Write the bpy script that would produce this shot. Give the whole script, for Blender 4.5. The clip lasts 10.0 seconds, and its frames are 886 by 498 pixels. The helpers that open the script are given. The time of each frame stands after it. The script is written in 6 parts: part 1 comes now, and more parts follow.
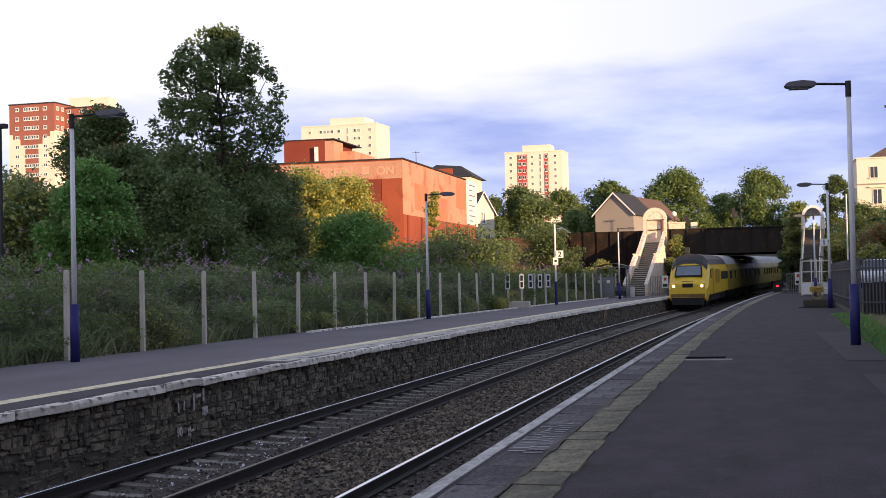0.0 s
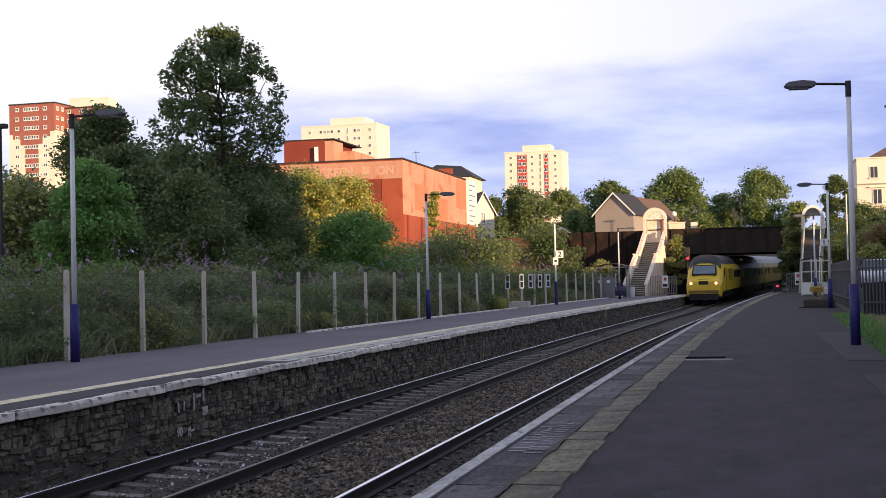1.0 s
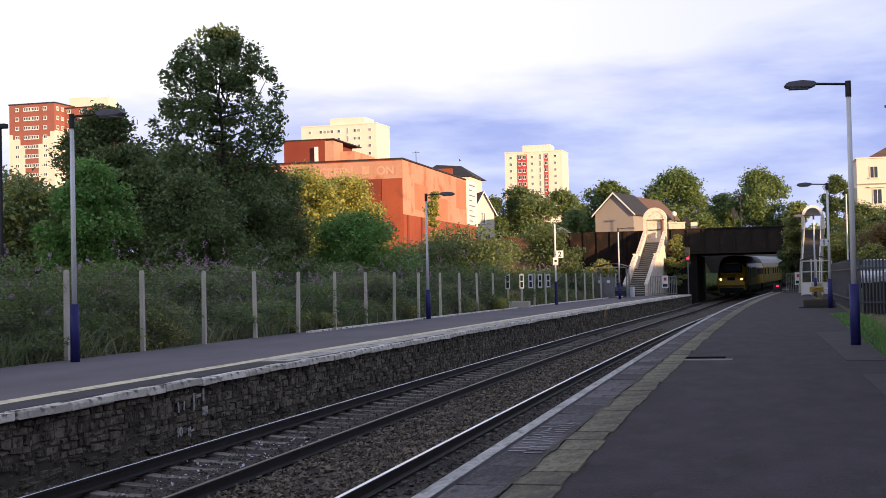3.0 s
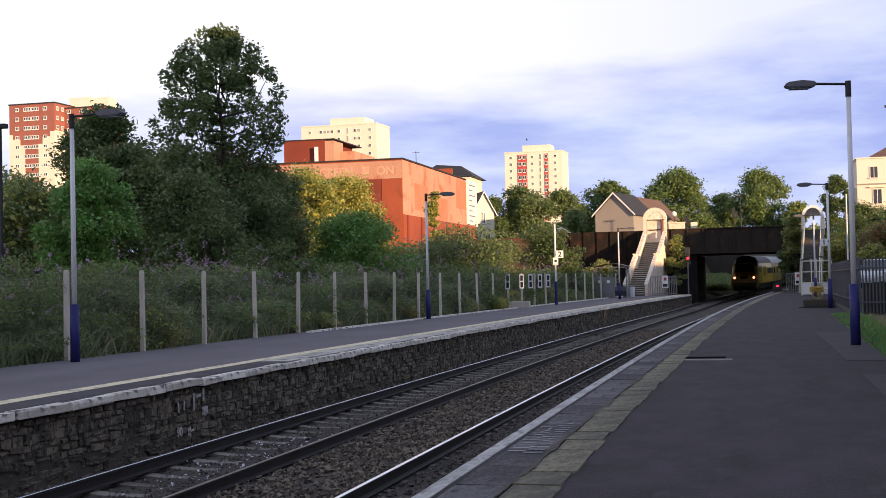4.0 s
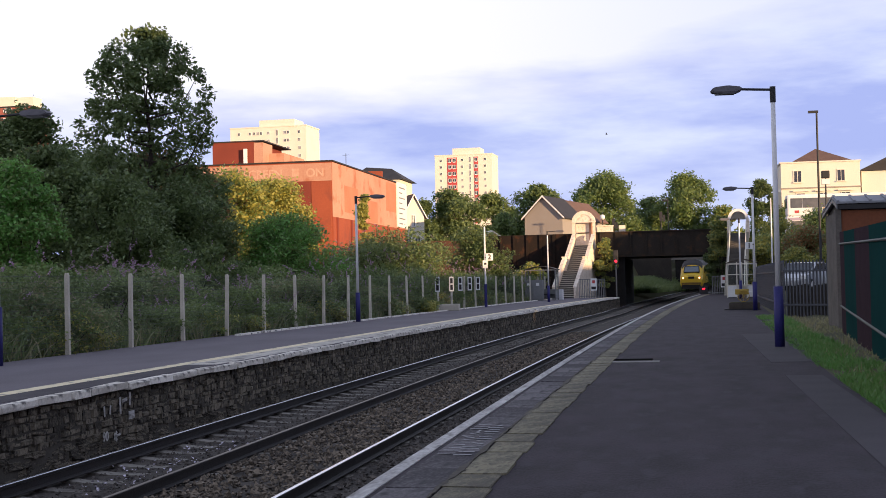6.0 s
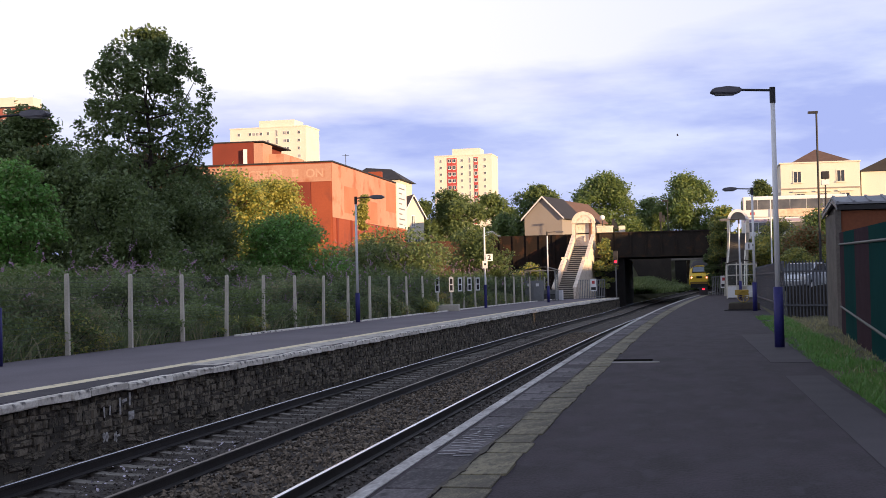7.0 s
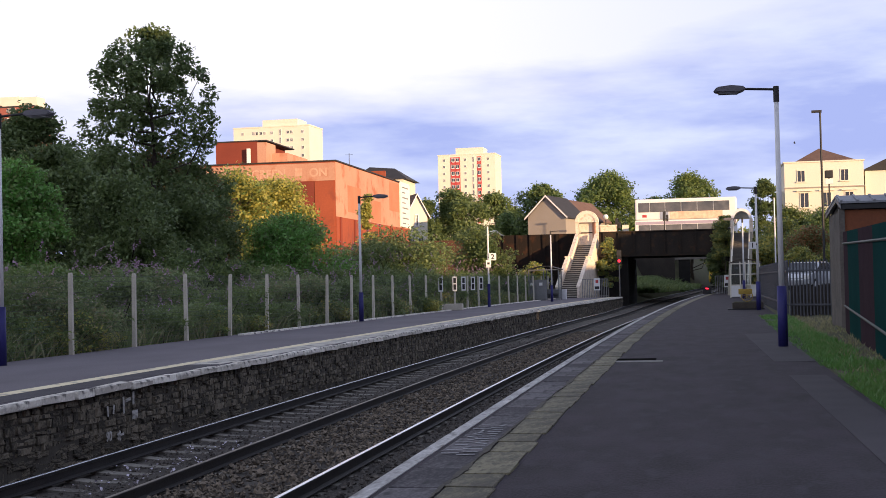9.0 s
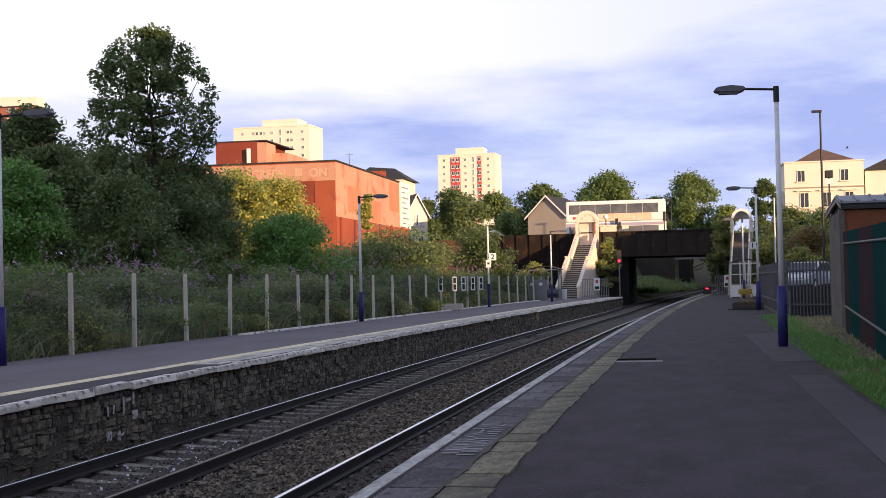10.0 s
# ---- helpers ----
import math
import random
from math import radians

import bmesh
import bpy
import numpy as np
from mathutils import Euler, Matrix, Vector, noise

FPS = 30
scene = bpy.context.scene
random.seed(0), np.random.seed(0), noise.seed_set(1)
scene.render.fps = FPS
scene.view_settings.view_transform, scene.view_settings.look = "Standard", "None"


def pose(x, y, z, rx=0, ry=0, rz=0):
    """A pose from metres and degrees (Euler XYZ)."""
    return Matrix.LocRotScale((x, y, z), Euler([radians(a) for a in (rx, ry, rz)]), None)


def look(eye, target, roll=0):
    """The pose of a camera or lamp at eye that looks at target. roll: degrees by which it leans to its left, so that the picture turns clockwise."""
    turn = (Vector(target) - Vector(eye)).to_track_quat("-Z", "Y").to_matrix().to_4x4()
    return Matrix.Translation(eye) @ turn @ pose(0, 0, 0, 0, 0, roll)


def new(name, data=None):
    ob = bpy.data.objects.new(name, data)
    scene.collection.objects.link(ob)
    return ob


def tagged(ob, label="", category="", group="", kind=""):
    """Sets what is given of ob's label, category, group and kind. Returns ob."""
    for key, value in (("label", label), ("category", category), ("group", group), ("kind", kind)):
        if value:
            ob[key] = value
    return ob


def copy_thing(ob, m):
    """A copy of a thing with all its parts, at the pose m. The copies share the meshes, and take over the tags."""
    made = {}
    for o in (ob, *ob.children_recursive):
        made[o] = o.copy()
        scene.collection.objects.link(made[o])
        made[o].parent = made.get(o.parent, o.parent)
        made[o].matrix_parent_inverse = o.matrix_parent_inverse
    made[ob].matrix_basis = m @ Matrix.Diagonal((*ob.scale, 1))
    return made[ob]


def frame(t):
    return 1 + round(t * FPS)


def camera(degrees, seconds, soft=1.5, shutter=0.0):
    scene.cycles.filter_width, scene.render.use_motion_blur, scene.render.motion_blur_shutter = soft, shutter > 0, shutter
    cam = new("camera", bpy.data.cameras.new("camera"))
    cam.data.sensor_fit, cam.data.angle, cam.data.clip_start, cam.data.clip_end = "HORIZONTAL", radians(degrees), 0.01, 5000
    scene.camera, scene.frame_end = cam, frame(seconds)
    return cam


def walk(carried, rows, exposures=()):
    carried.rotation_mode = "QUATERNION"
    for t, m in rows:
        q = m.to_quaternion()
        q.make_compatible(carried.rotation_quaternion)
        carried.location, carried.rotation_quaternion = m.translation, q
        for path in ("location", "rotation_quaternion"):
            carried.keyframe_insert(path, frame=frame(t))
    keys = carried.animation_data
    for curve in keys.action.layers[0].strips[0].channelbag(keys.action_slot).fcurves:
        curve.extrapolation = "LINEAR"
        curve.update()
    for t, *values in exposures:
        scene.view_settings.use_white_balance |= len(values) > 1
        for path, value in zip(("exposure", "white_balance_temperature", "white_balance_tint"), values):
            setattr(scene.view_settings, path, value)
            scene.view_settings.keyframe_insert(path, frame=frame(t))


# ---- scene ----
cam = camera(37.43, 10.0, soft=0.75)
BASE = (13.372, 1.482, 1.263)
EYE = (0.0, 0.0, 1.334)
# seconds, turn to the right and tilt up from the first aim, in degrees
PAN = [(0, 0, 0), (4, 0.000, 0.000), (4.3, 0.037, 0.000), (4.4, 0.198, 0.000), (4.5, 0.297, 0.012), (4.6, 0.594, 0.025), (4.7, 0.644, 0.025), (4.8, 0.817, 0.025), (4.9, 0.916, 0.012), (5, 0.966, 0.000), (5.2, 1.015, -0.037), (5.3, 1.263, -0.050), (5.4, 1.387, -0.062), (5.5, 1.436, -0.074), (5.6, 1.486, -0.074), (5.7, 2.67, 0.000), (6.8, 3.32, 0.099), (7, 3.08, 0.074), (7.3, 2.955, 0.050), (7.5, 2.93, 0.042), (10, 2.93, 0.042)]
walk(cam, [(t, pose(*EYE, 90 + BASE[1] + up, BASE[2], BASE[0] - turn)) for t, turn, up in PAN])

# ---- sky and sun ----
SUN_WAY = Vector((-0.8, 0.6, -0.09)).normalized()
world = bpy.data.worlds.new("world")
scene.world = world
world.use_nodes = True
wn, wl = world.node_tree.nodes, world.node_tree.links
wn.clear()


def wnode(kind, **props):
    n = wn.new(kind)
    for k, v in props.items():
        n.inputs[k].default_value = v
    return n


w_out, w_bg = wnode("ShaderNodeOutputWorld"), wnode("ShaderNodeBackground", Strength=0.1)
w_sky = wn.new("ShaderNodeTexSky")
w_sky.sky_type, w_sky.sun_disc = "NISHITA", False
w_sky.sun_elevation, w_sky.sun_rotation = radians(5.2), math.atan2(-SUN_WAY.x, -SUN_WAY.y)
w_sky.air_density, w_sky.dust_density, w_sky.ozone_density = 1.0, 1.0, 3.0
w_co = wn.new("ShaderNodeTexCoord")
w_map = wnode("ShaderNodeMapping", Scale=(2.2, 2.2, 11.0), Rotation=(0.0, 0.10, 0.0))
w_noise = wnode("ShaderNodeTexNoise", Scale=2.1, Detail=7.0, Roughness=0.52)
w_sep = wn.new("ShaderNodeSeparateXYZ")
w_comb = wn.new("ShaderNodeVectorMath")
w_comb.operation = "DOT_PRODUCT"
w_comb.inputs[1].default_value = (-2.5, 0.0, 22.0)
w_soft = wn.new("ShaderNodeMath")
w_soft.operation = "MULTIPLY_ADD"
w_soft.inputs[1].default_value, w_soft.inputs[2].default_value = 2.6, -4.52
w_high = wnode("ShaderNodeMapRange", **{"From Min": 0.22, "From Max": 0.62, "To Min": 0.0, "To Max": 1.0})
w_zen = wn.new("ShaderNodeMix")
w_zen.data_type = "RGBA"
w_zen.inputs["B"].default_value = (4.5, 5.05, 6.8, 1)
w_add = wn.new("ShaderNodeMath")
w_add.operation, w_add.use_clamp = "ADD", True
w_blue = wn.new("ShaderNodeMix")
w_blue.data_type = "RGBA"
w_blue.inputs["A"].default_value, w_blue.inputs["B"].default_value = (4.5, 5.3, 9.7, 1), (7.8, 8.5, 11.3, 1)
w_map2 = wnode("ShaderNodeMapping", Location=(3.0, 1.0, 0.4), Scale=(3.0, 3.0, 13.0), Rotation=(0.0, -0.06, 0.0))
w_noise2 = wnode("ShaderNodeTexNoise", Scale=2.3, Detail=6.0, Roughness=0.55)
w_vary = wnode("ShaderNodeMapRange", **{"From Min": 0.36, "From Max": 0.66})
w_fin = wn.new("ShaderNodeMix")
w_fin.data_type = "RGBA"
w_fin.inputs["Factor"].default_value = 0.05
w_mix = wn.new("ShaderNodeMix")
w_mix.data_type = "RGBA"
w_east = wnode("ShaderNodeMapRange", **{"From Min": -0.22, "From Max": 0.10})
w_pale = wn.new("ShaderNodeMix")
w_pale.data_type = "RGBA"
w_pale.inputs["A"].default_value, w_pale.inputs["B"].default_value = (11.2, 11.0, 12.0, 1), (8.4, 8.8, 10.9, 1)
wl.new(w_sep.outputs["X"], w_east.inputs["Value"])
wl.new(w_east.outputs[0], w_pale.inputs["Factor"])
wl.new(w_pale.outputs["Result"], w_mix.inputs["B"])
wl.new(w_co.outputs["Generated"], w_map.inputs["Vector"])
wl.new(w_co.outputs["Generated"], w_sep.inputs[0])
wl.new(w_map.outputs[0], w_noise.inputs["Vector"])
wl.new(w_noise.outputs[0], w_soft.inputs[0])
wl.new(w_co.outputs["Generated"], w_comb.inputs[0])
wl.new(w_sep.outputs["Z"], w_high.inputs["Value"])
wl.new(w_soft.outputs[0], w_add.inputs[0])
wl.new(w_comb.outputs["Value"], w_add.inputs[1])
wl.new(w_high.outputs[0], w_zen.inputs["Factor"])
wl.new(w_co.outputs["Generated"], w_map2.inputs["Vector"])
wl.new(w_map2.outputs[0], w_noise2.inputs["Vector"])
wl.new(w_noise2.outputs[0], w_vary.inputs["Value"])
wl.new(w_vary.outputs[0], w_blue.inputs["Factor"])
wl.new(w_sky.outputs[0], w_fin.inputs["B"])
wl.new(w_blue.outputs["Result"], w_mix.inputs["A"])
wl.new(w_add.outputs[0], w_mix.inputs["Factor"])
wl.new(w_mix.outputs["Result"], w_zen.inputs["A"])
wl.new(w_zen.outputs["Result"], w_fin.inputs["A"])
wl.new(w_fin.outputs["Result"], w_bg.inputs["Color"])
wl.new(w_bg.outputs[0], w_out.inputs[0])

sun = new("sun", bpy.data.lights.new("sun", "SUN"))
sun.data.energy, sun.data.angle, sun.data.color = 8.0, radians(0.6), (1.0, 0.66, 0.37)
sun.matrix_world = look((0, 0, 60), Vector((0, 0, 60)) + SUN_WAY)
scene.view_settings.exposure = 0.0

# ---- materials ----
MATS = {}


def mat(name, a, b=None, rough=0.8, scale=3.0, fine=40.0, bump=0.3, metal=0.0, spots=None, obvar=0.0, emit=0.0, stretch=(1, 1, 1), island=0.0, spec=0.4, dist=0.02):
    """Two colours mixed by a coarse and a fine noise, with a fine relief; spots: a third colour for stains."""
    if name in MATS:
        return MATS[name]
    m = bpy.data.materials.new(name)
    m.use_nodes = True
    n, l = m.node_tree.nodes, m.node_tree.links
    bs = n["Principled BSDF"]
    bs.inputs["Roughness"].default_value, bs.inputs["Metallic"].default_value = rough, metal
    bs.inputs["Specular IOR Level"].default_value = spec
    b = b or tuple(c * 0.75 for c in a)
    co = n.new("ShaderNodeTexCoord")
    mp = n.new("ShaderNodeMapping")
    mp.inputs["Scale"].default_value = stretch
    l.new(co.outputs["Object"], mp.inputs["Vector"])
    n1, n2 = n.new("ShaderNodeTexNoise"), n.new("ShaderNodeTexNoise")
    n1.inputs["Scale"].default_value, n2.inputs["Scale"].default_value = scale, fine
    n1.inputs["Detail"].default_value, n2.inputs["Detail"].default_value = 5.0, 4.0
    for q in (n1, n2):
        l.new(mp.outputs[0], q.inputs["Vector"])
    av = n.new("ShaderNodeMath")
    av.operation = "MULTIPLY_ADD"
    av.inputs[1].default_value = 0.55
    l.new(n1.outputs[0], av.inputs[0])
    hv = n.new("ShaderNodeMath")
    hv.operation = "MULTIPLY"
    hv.inputs[1].default_value = 0.45
    l.new(n2.outputs[0], hv.inputs[0])
    l.new(hv.outputs[0], av.inputs[2])
    rp = n.new("ShaderNodeMapRange")
    rp.inputs["From Min"].default_value, rp.inputs["From Max"].default_value = 0.36, 0.64
    l.new(av.outputs[0], rp.inputs["Value"])
    fac = rp.outputs[0]
    if obvar or island:
        src = n.new("ShaderNodeNewGeometry").outputs["Random Per Island"] if island else n.new("ShaderNodeObjectInfo").outputs["Random"]
        k = n.new("ShaderNodeMath")
        k.operation = "MULTIPLY_ADD"
        k.inputs[1].default_value = (island or obvar) * 2
        l.new(src, k.inputs[0])
        s = n.new("ShaderNodeMath")
        s.operation, s.use_clamp = "SUBTRACT", True
        s.inputs[1].default_value = (island or obvar)
        l.new(fac, k.inputs[2])
        l.new(k.outputs[0], s.inputs[0])
        fac = s.outputs[0]
    mx = n.new("ShaderNodeMix")
    mx.data_type = "RGBA"
    mx.inputs["A"].default_value, mx.inputs["B"].default_value = (*a, 1), (*b, 1)
    l.new(fac, mx.inputs["Factor"])
    col = mx.outputs["Result"]
    if spots:
        n3 = n.new("ShaderNodeTexNoise")
        n3.inputs["Scale"].default_value, n3.inputs["Detail"].default_value = scale * 2.3, 6.0
        l.new(mp.outputs[0], n3.inputs["Vector"])
        r3 = n.new("ShaderNodeMapRange")
        r3.inputs["From Min"].default_value, r3.inputs["From Max"].default_value = 0.54, 0.66
        l.new(n3.outputs[0], r3.inputs["Value"])
        m3 = n.new("ShaderNodeMix")
        m3.data_type = "RGBA"
        m3.inputs["B"].default_value = (*spots, 1)
        l.new(r3.outputs[0], m3.inputs["Factor"])
        l.new(col, m3.inputs["A"])
        col = m3.outputs["Result"]
    l.new(col, bs.inputs["Base Color"])
    if bump:
        bp = n.new("ShaderNodeBump")
        bp.inputs["Strength"].default_value, bp.inputs["Distance"].default_value = bump, dist
        l.new(av.outputs[0], bp.inputs["Height"])
        l.new(bp.outputs[0], bs.inputs["Normal"])
    if emit:
        bs.inputs["Emission Color"].default_value, bs.inputs["Emission Strength"].default_value = (*a, 1), emit
    MATS[name] = m
    return m


def leaf_mat(name, a, b):
    m = mat(name, a, b, rough=0.42, scale=0.35, fine=3.0, bump=0, island=0.45, spec=0.55)
    n, l = m.node_tree.nodes, m.node_tree.links
    if "Translucent BSDF" not in n:
        tr, ms = n.new("ShaderNodeBsdfTranslucent"), n.new("ShaderNodeMixShader")
        ms.inputs[0].default_value = 0.42
        l.new(n["Principled BSDF"].inputs["Base Color"].links[0].from_socket, tr.inputs["Color"])
        l.new(n["Principled BSDF"].outputs[0], ms.inputs[1])
        l.new(tr.outputs[0], ms.inputs[2])
        l.new(ms.outputs[0], n["Material Output"].inputs[0])
    return m


ASPHALT = mat("asphalt", (0.0120, 0.0088, 0.0125), (0.0420, 0.0318, 0.0440), rough=0.9, scale=2.2, fine=55, bump=0.8, stretch=(1, 0.4, 1), spots=(0.035, 0.030, 0.039))
ASPHALT_PALE = mat("asphalt_pale", (0.122, 0.107, 0.122), (0.178, 0.160, 0.178), rough=0.9, stretch=(1, 0.4, 1), scale=0.7, fine=60, bump=0.25)
ASPHALT_PATCH = mat("asphalt_patch", (0.036, 0.032, 0.039), (0.056, 0.050, 0.059), rough=0.9, scale=1.2, fine=60, bump=0.2)
ASPHALT_OLD = mat("asphalt_old", (0.034, 0.030, 0.037), (0.15, 0.139, 0.15), rough=0.9, stretch=(1, 0.35, 1), scale=3.0, fine=45, bump=0.6, spots=(0.03, 0.029, 0.033), obvar=0.5)
COPING = mat("coping", (0.88, 0.84, 0.76), (0.58, 0.54, 0.48), rough=0.85, scale=2.6, fine=22, bump=0.6, spots=(0.13, 0.12, 0.115), obvar=0.45)
WHITE_EDGE = mat("white_edge", (0.58, 0.57, 0.56), (0.26, 0.25, 0.245), rough=0.8, stretch=(1, 0.3, 1), scale=4.0, fine=40, bump=0.3, spots=(0.2, 0.19, 0.18))
YELLOW_LINE = mat("yellow_line", (0.225, 0.205, 0.135), (0.075, 0.068, 0.05), rough=0.85, stretch=(1, 0.35, 1), scale=13.0, fine=80, bump=0.5, spots=(0.10, 0.092, 0.07), obvar=0.35)
CREAM_LINE = mat("cream_line", (0.86, 0.76, 0.52), (0.74, 0.64, 0.43), rough=0.85, scale=2.0, fine=25, bump=0.2, spots=(0.35, 0.32, 0.26))
STONE = mat("stone", (0.245, 0.212, 0.162), (0.040, 0.035, 0.028), rough=0.95, scale=4.5, fine=26, bump=0.9, obvar=0.38, spots=(0.03, 0.028, 0.026), dist=0.05)
STONE_J = mat("stone_joined", (0.245, 0.212, 0.162), (0.040, 0.035, 0.028), rough=0.95, scale=4.5, fine=26, bump=0.9, island=0.38, spots=(0.03, 0.028, 0.026), dist=0.05)
MORTAR = mat("mortar", (0.055, 0.05, 0.043), (0.10, 0.09, 0.075), rough=1.0, scale=3, fine=30, bump=0.6)
BALLAST = mat("ballast", (0.075, 0.064, 0.055), (0.026, 0.022, 0.02), rough=0.95, scale=1.2, fine=22, bump=1.0, dist=0.06)
BALLAST_ST = mat("ballast_stone", (0.24, 0.197, 0.152), (0.038, 0.031, 0.025), rough=0.95, scale=2, fine=30, bump=0.3, island=0.5)
SLEEPER = mat("sleeper", (0.22, 0.205, 0.18), (0.085, 0.075, 0.066), rough=0.9, scale=3, fine=25, bump=0.5, obvar=0.4)
RAIL_TOP = mat("rail_top", (0.84, 0.88, 0.98), (0.68, 0.72, 0.84), rough=0.26, scale=2, fine=80, bump=0.02, metal=1.0)
RAIL_RUST = mat("rail_rust", (0.018, 0.014, 0.014), (0.010, 0.009, 0.010), rough=0.6, scale=5, fine=60, bump=0.4)
GRASS_SOIL = mat("soil", (0.075, 0.085, 0.04), (0.11, 0.095, 0.06), rough=1.0, scale=0.4, fine=8, bump=0.8, dist=0.1)
BRICK_OR = mat("brick_orange", (0.34, 0.082, 0.038), (0.26, 0.060, 0.030), rough=0.9, scale=0.25, fine=9, bump=0.3, spots=(0.22, 0.055, 0.034))
BRICK_RED = mat("brick_red", (0.22, 0.044, 0.026), (0.16, 0.034, 0.022), rough=0.9, scale=0.5, fine=12, bump=0.3)
BRICK_LT = mat("brick_light", (0.52, 0.30, 0.215), (0.45, 0.225, 0.15), rough=0.9, scale=0.25, fine=9, bump=0.3, spots=(0.40, 0.15, 0.085))
CREAM_WALL = mat("cream_wall", (0.74, 0.70, 0.60), (0.68, 0.64, 0.54), rough=0.85, scale=0.3, fine=8, bump=0.15)
WHITE_WALL = mat("white_wall", (0.73, 0.69, 0.59), (0.65, 0.62, 0.53), rough=0.85, scale=0.3, fine=8, bump=0.15)
BEIGE_WALL = mat("beige_wall", (0.31, 0.28, 0.255), (0.275, 0.25, 0.225), rough=0.9, scale=0.4, fine=10, bump=0.2)
RED_PANEL = mat("red_panel", (0.48, 0.07, 0.07), (0.40, 0.05, 0.055), rough=0.7, scale=0.4, fine=5, bump=0.1)
MAROON = mat("maroon_brick", (0.33, 0.12, 0.095), (0.27, 0.095, 0.076), rough=0.9, scale=0.4, fine=8, bump=0.2)
SLATE = mat("slate", (0.036, 0.034, 0.037), (0.022, 0.021, 0.023), rough=0.7, scale=1.0, fine=10, bump=0.4)
TILE_BR = mat("brown_tile", (0.17, 0.105, 0.08), (0.12, 0.07, 0.055), rough=0.85, scale=1.0, fine=10, bump=0.4)
GIRDER = mat("girder", (0.024, 0.021, 0.019), (0.042, 0.033, 0.026), rough=0.75, scale=0.6, fine=9, bump=0.3, spots=(0.065, 0.038, 0.024), spec=0.12)
# rusty wall colour, darkened in place of shade falling on it
RUSTY_SHADED = mat("rusty_wall_shaded", (0.024, 0.017, 0.014), (0.015, 0.012, 0.011), rough=0.85, scale=0.7, fine=9, bump=0.3, spots=(0.045, 0.023, 0.015), spec=0.1)
CONCRETE = mat("concrete", (0.68, 0.63, 0.54), (0.50, 0.46, 0.39), rough=0.9, scale=1.5, fine=25, bump=0.3, obvar=0.2)
# near-black stone: the dark under the bridges is in its colour
SHADE_STONE = mat("shade_stone", (0.020, 0.019, 0.018), (0.012, 0.011, 0.011), rough=1.0, scale=1.2, fine=8, bump=0.8, dist=0.08)
RENDER_W = mat("white_render", (0.86, 0.76, 0.65), (0.72, 0.60, 0.48), rough=0.85, scale=1.5, fine=12, bump=0.3, spots=(0.60, 0.49, 0.38))
GLASS_D = mat("window_glass", (0.03, 0.035, 0.045), (0.05, 0.055, 0.065), rough=0.12, scale=1, fine=3, bump=0.0, spec=0.6)
WHITE_P = mat("white_paint", (0.80, 0.80, 0.80), (0.74, 0.74, 0.73), rough=0.5, scale=2, fine=20, bump=0.05)
GREY_MET = mat("grey_metal", (0.24, 0.245, 0.25), (0.18, 0.185, 0.19), rough=0.55, scale=2, fine=20, bump=0.05, metal=0.2)
GALV = mat("galvanised", (0.80, 0.80, 0.81), (0.70, 0.70, 0.72), rough=0.5, scale=3, fine=30, bump=0.05, metal=0.0)
BLUE_P = mat("blue_paint", (0.026, 0.024, 0.16), (0.018, 0.018, 0.11), rough=0.55, scale=3, fine=30, bump=0.05)
DARK_MET = mat("dark_metal", (0.03, 0.03, 0.034), (0.02, 0.02, 0.022), rough=0.6, scale=3, fine=30, bump=0.05)
BLACK = mat("black_rubber", (0.012, 0.012, 0.013), (0.02, 0.02, 0.02), rough=0.8, scale=3, fine=30, bump=0.1)
YELLOW_P = mat("train_yellow", (0.80, 0.55, 0.04), (0.70, 0.46, 0.035), rough=0.35, scale=0.8, fine=6, bump=0.03)
TRAIN_DK = mat("train_roof", (0.035, 0.033, 0.035), (0.055, 0.05, 0.05), rough=0.6, scale=0.8, fine=8, bump=0.1)
TRAIN_GY = mat("train_grey_roof", (0.42, 0.43, 0.44), (0.34, 0.35, 0.36), rough=0.5, scale=0.8, fine=8, bump=0.05)
RED_LAMP = mat("red_lamp", (1.0, 0.012, 0.03), rough=0.4, bump=0, emit=5)
TAIL_LAMP = mat("tail_lamp", (1.0, 0.30, 0.17), rough=0.4, bump=0, emit=7)
BARK = mat("bark", (0.07, 0.055, 0.042), (0.04, 0.032, 0.026), rough=0.95, scale=3, fine=15, bump=0.7)
CORR = mat("corrugated_roof", (0.30, 0.31, 0.34), (0.20, 0.21, 0.24), rough=0.6, scale=0.8, fine=10, bump=0.1)
GREEN_MET = mat("green_metal", (0.004, 0.046, 0.044), (0.003, 0.034, 0.034), rough=0.95, scale=1, fine=12, bump=0.1, spec=0.02)
PALISADE = mat("palisade_steel", (0.085, 0.092, 0.11), (0.06, 0.065, 0.08), rough=0.6, scale=2, fine=20, bump=0.05, metal=0.2)
L_DARK = leaf_mat("leaf_dark", (0.104, 0.156, 0.060), (0.165, 0.215, 0.078))
L_MID = leaf_mat("leaf_mid", (0.140, 0.222, 0.070), (0.235, 0.300, 0.095))
L_BRIGHT = leaf_mat("leaf_bright", (0.172, 0.385, 0.088), (0.262, 0.460, 0.130))
# yellow leaves with warm low sunlight mixed into their colour
L_YELLOW_LIT = leaf_mat("leaf_yellow_lit", (0.520, 0.470, 0.130), (0.340, 0.370, 0.100))
L_OLIVE = leaf_mat("leaf_olive", (0.225, 0.288, 0.112), (0.150, 0.210, 0.080))
L_RUST = leaf_mat("leaf_rust", (0.351, 0.182, 0.078), (0.221, 0.156, 0.065))
L_BUD = leaf_mat("buddleia_leaf", (0.21, 0.295, 0.125), (0.32, 0.385, 0.170))
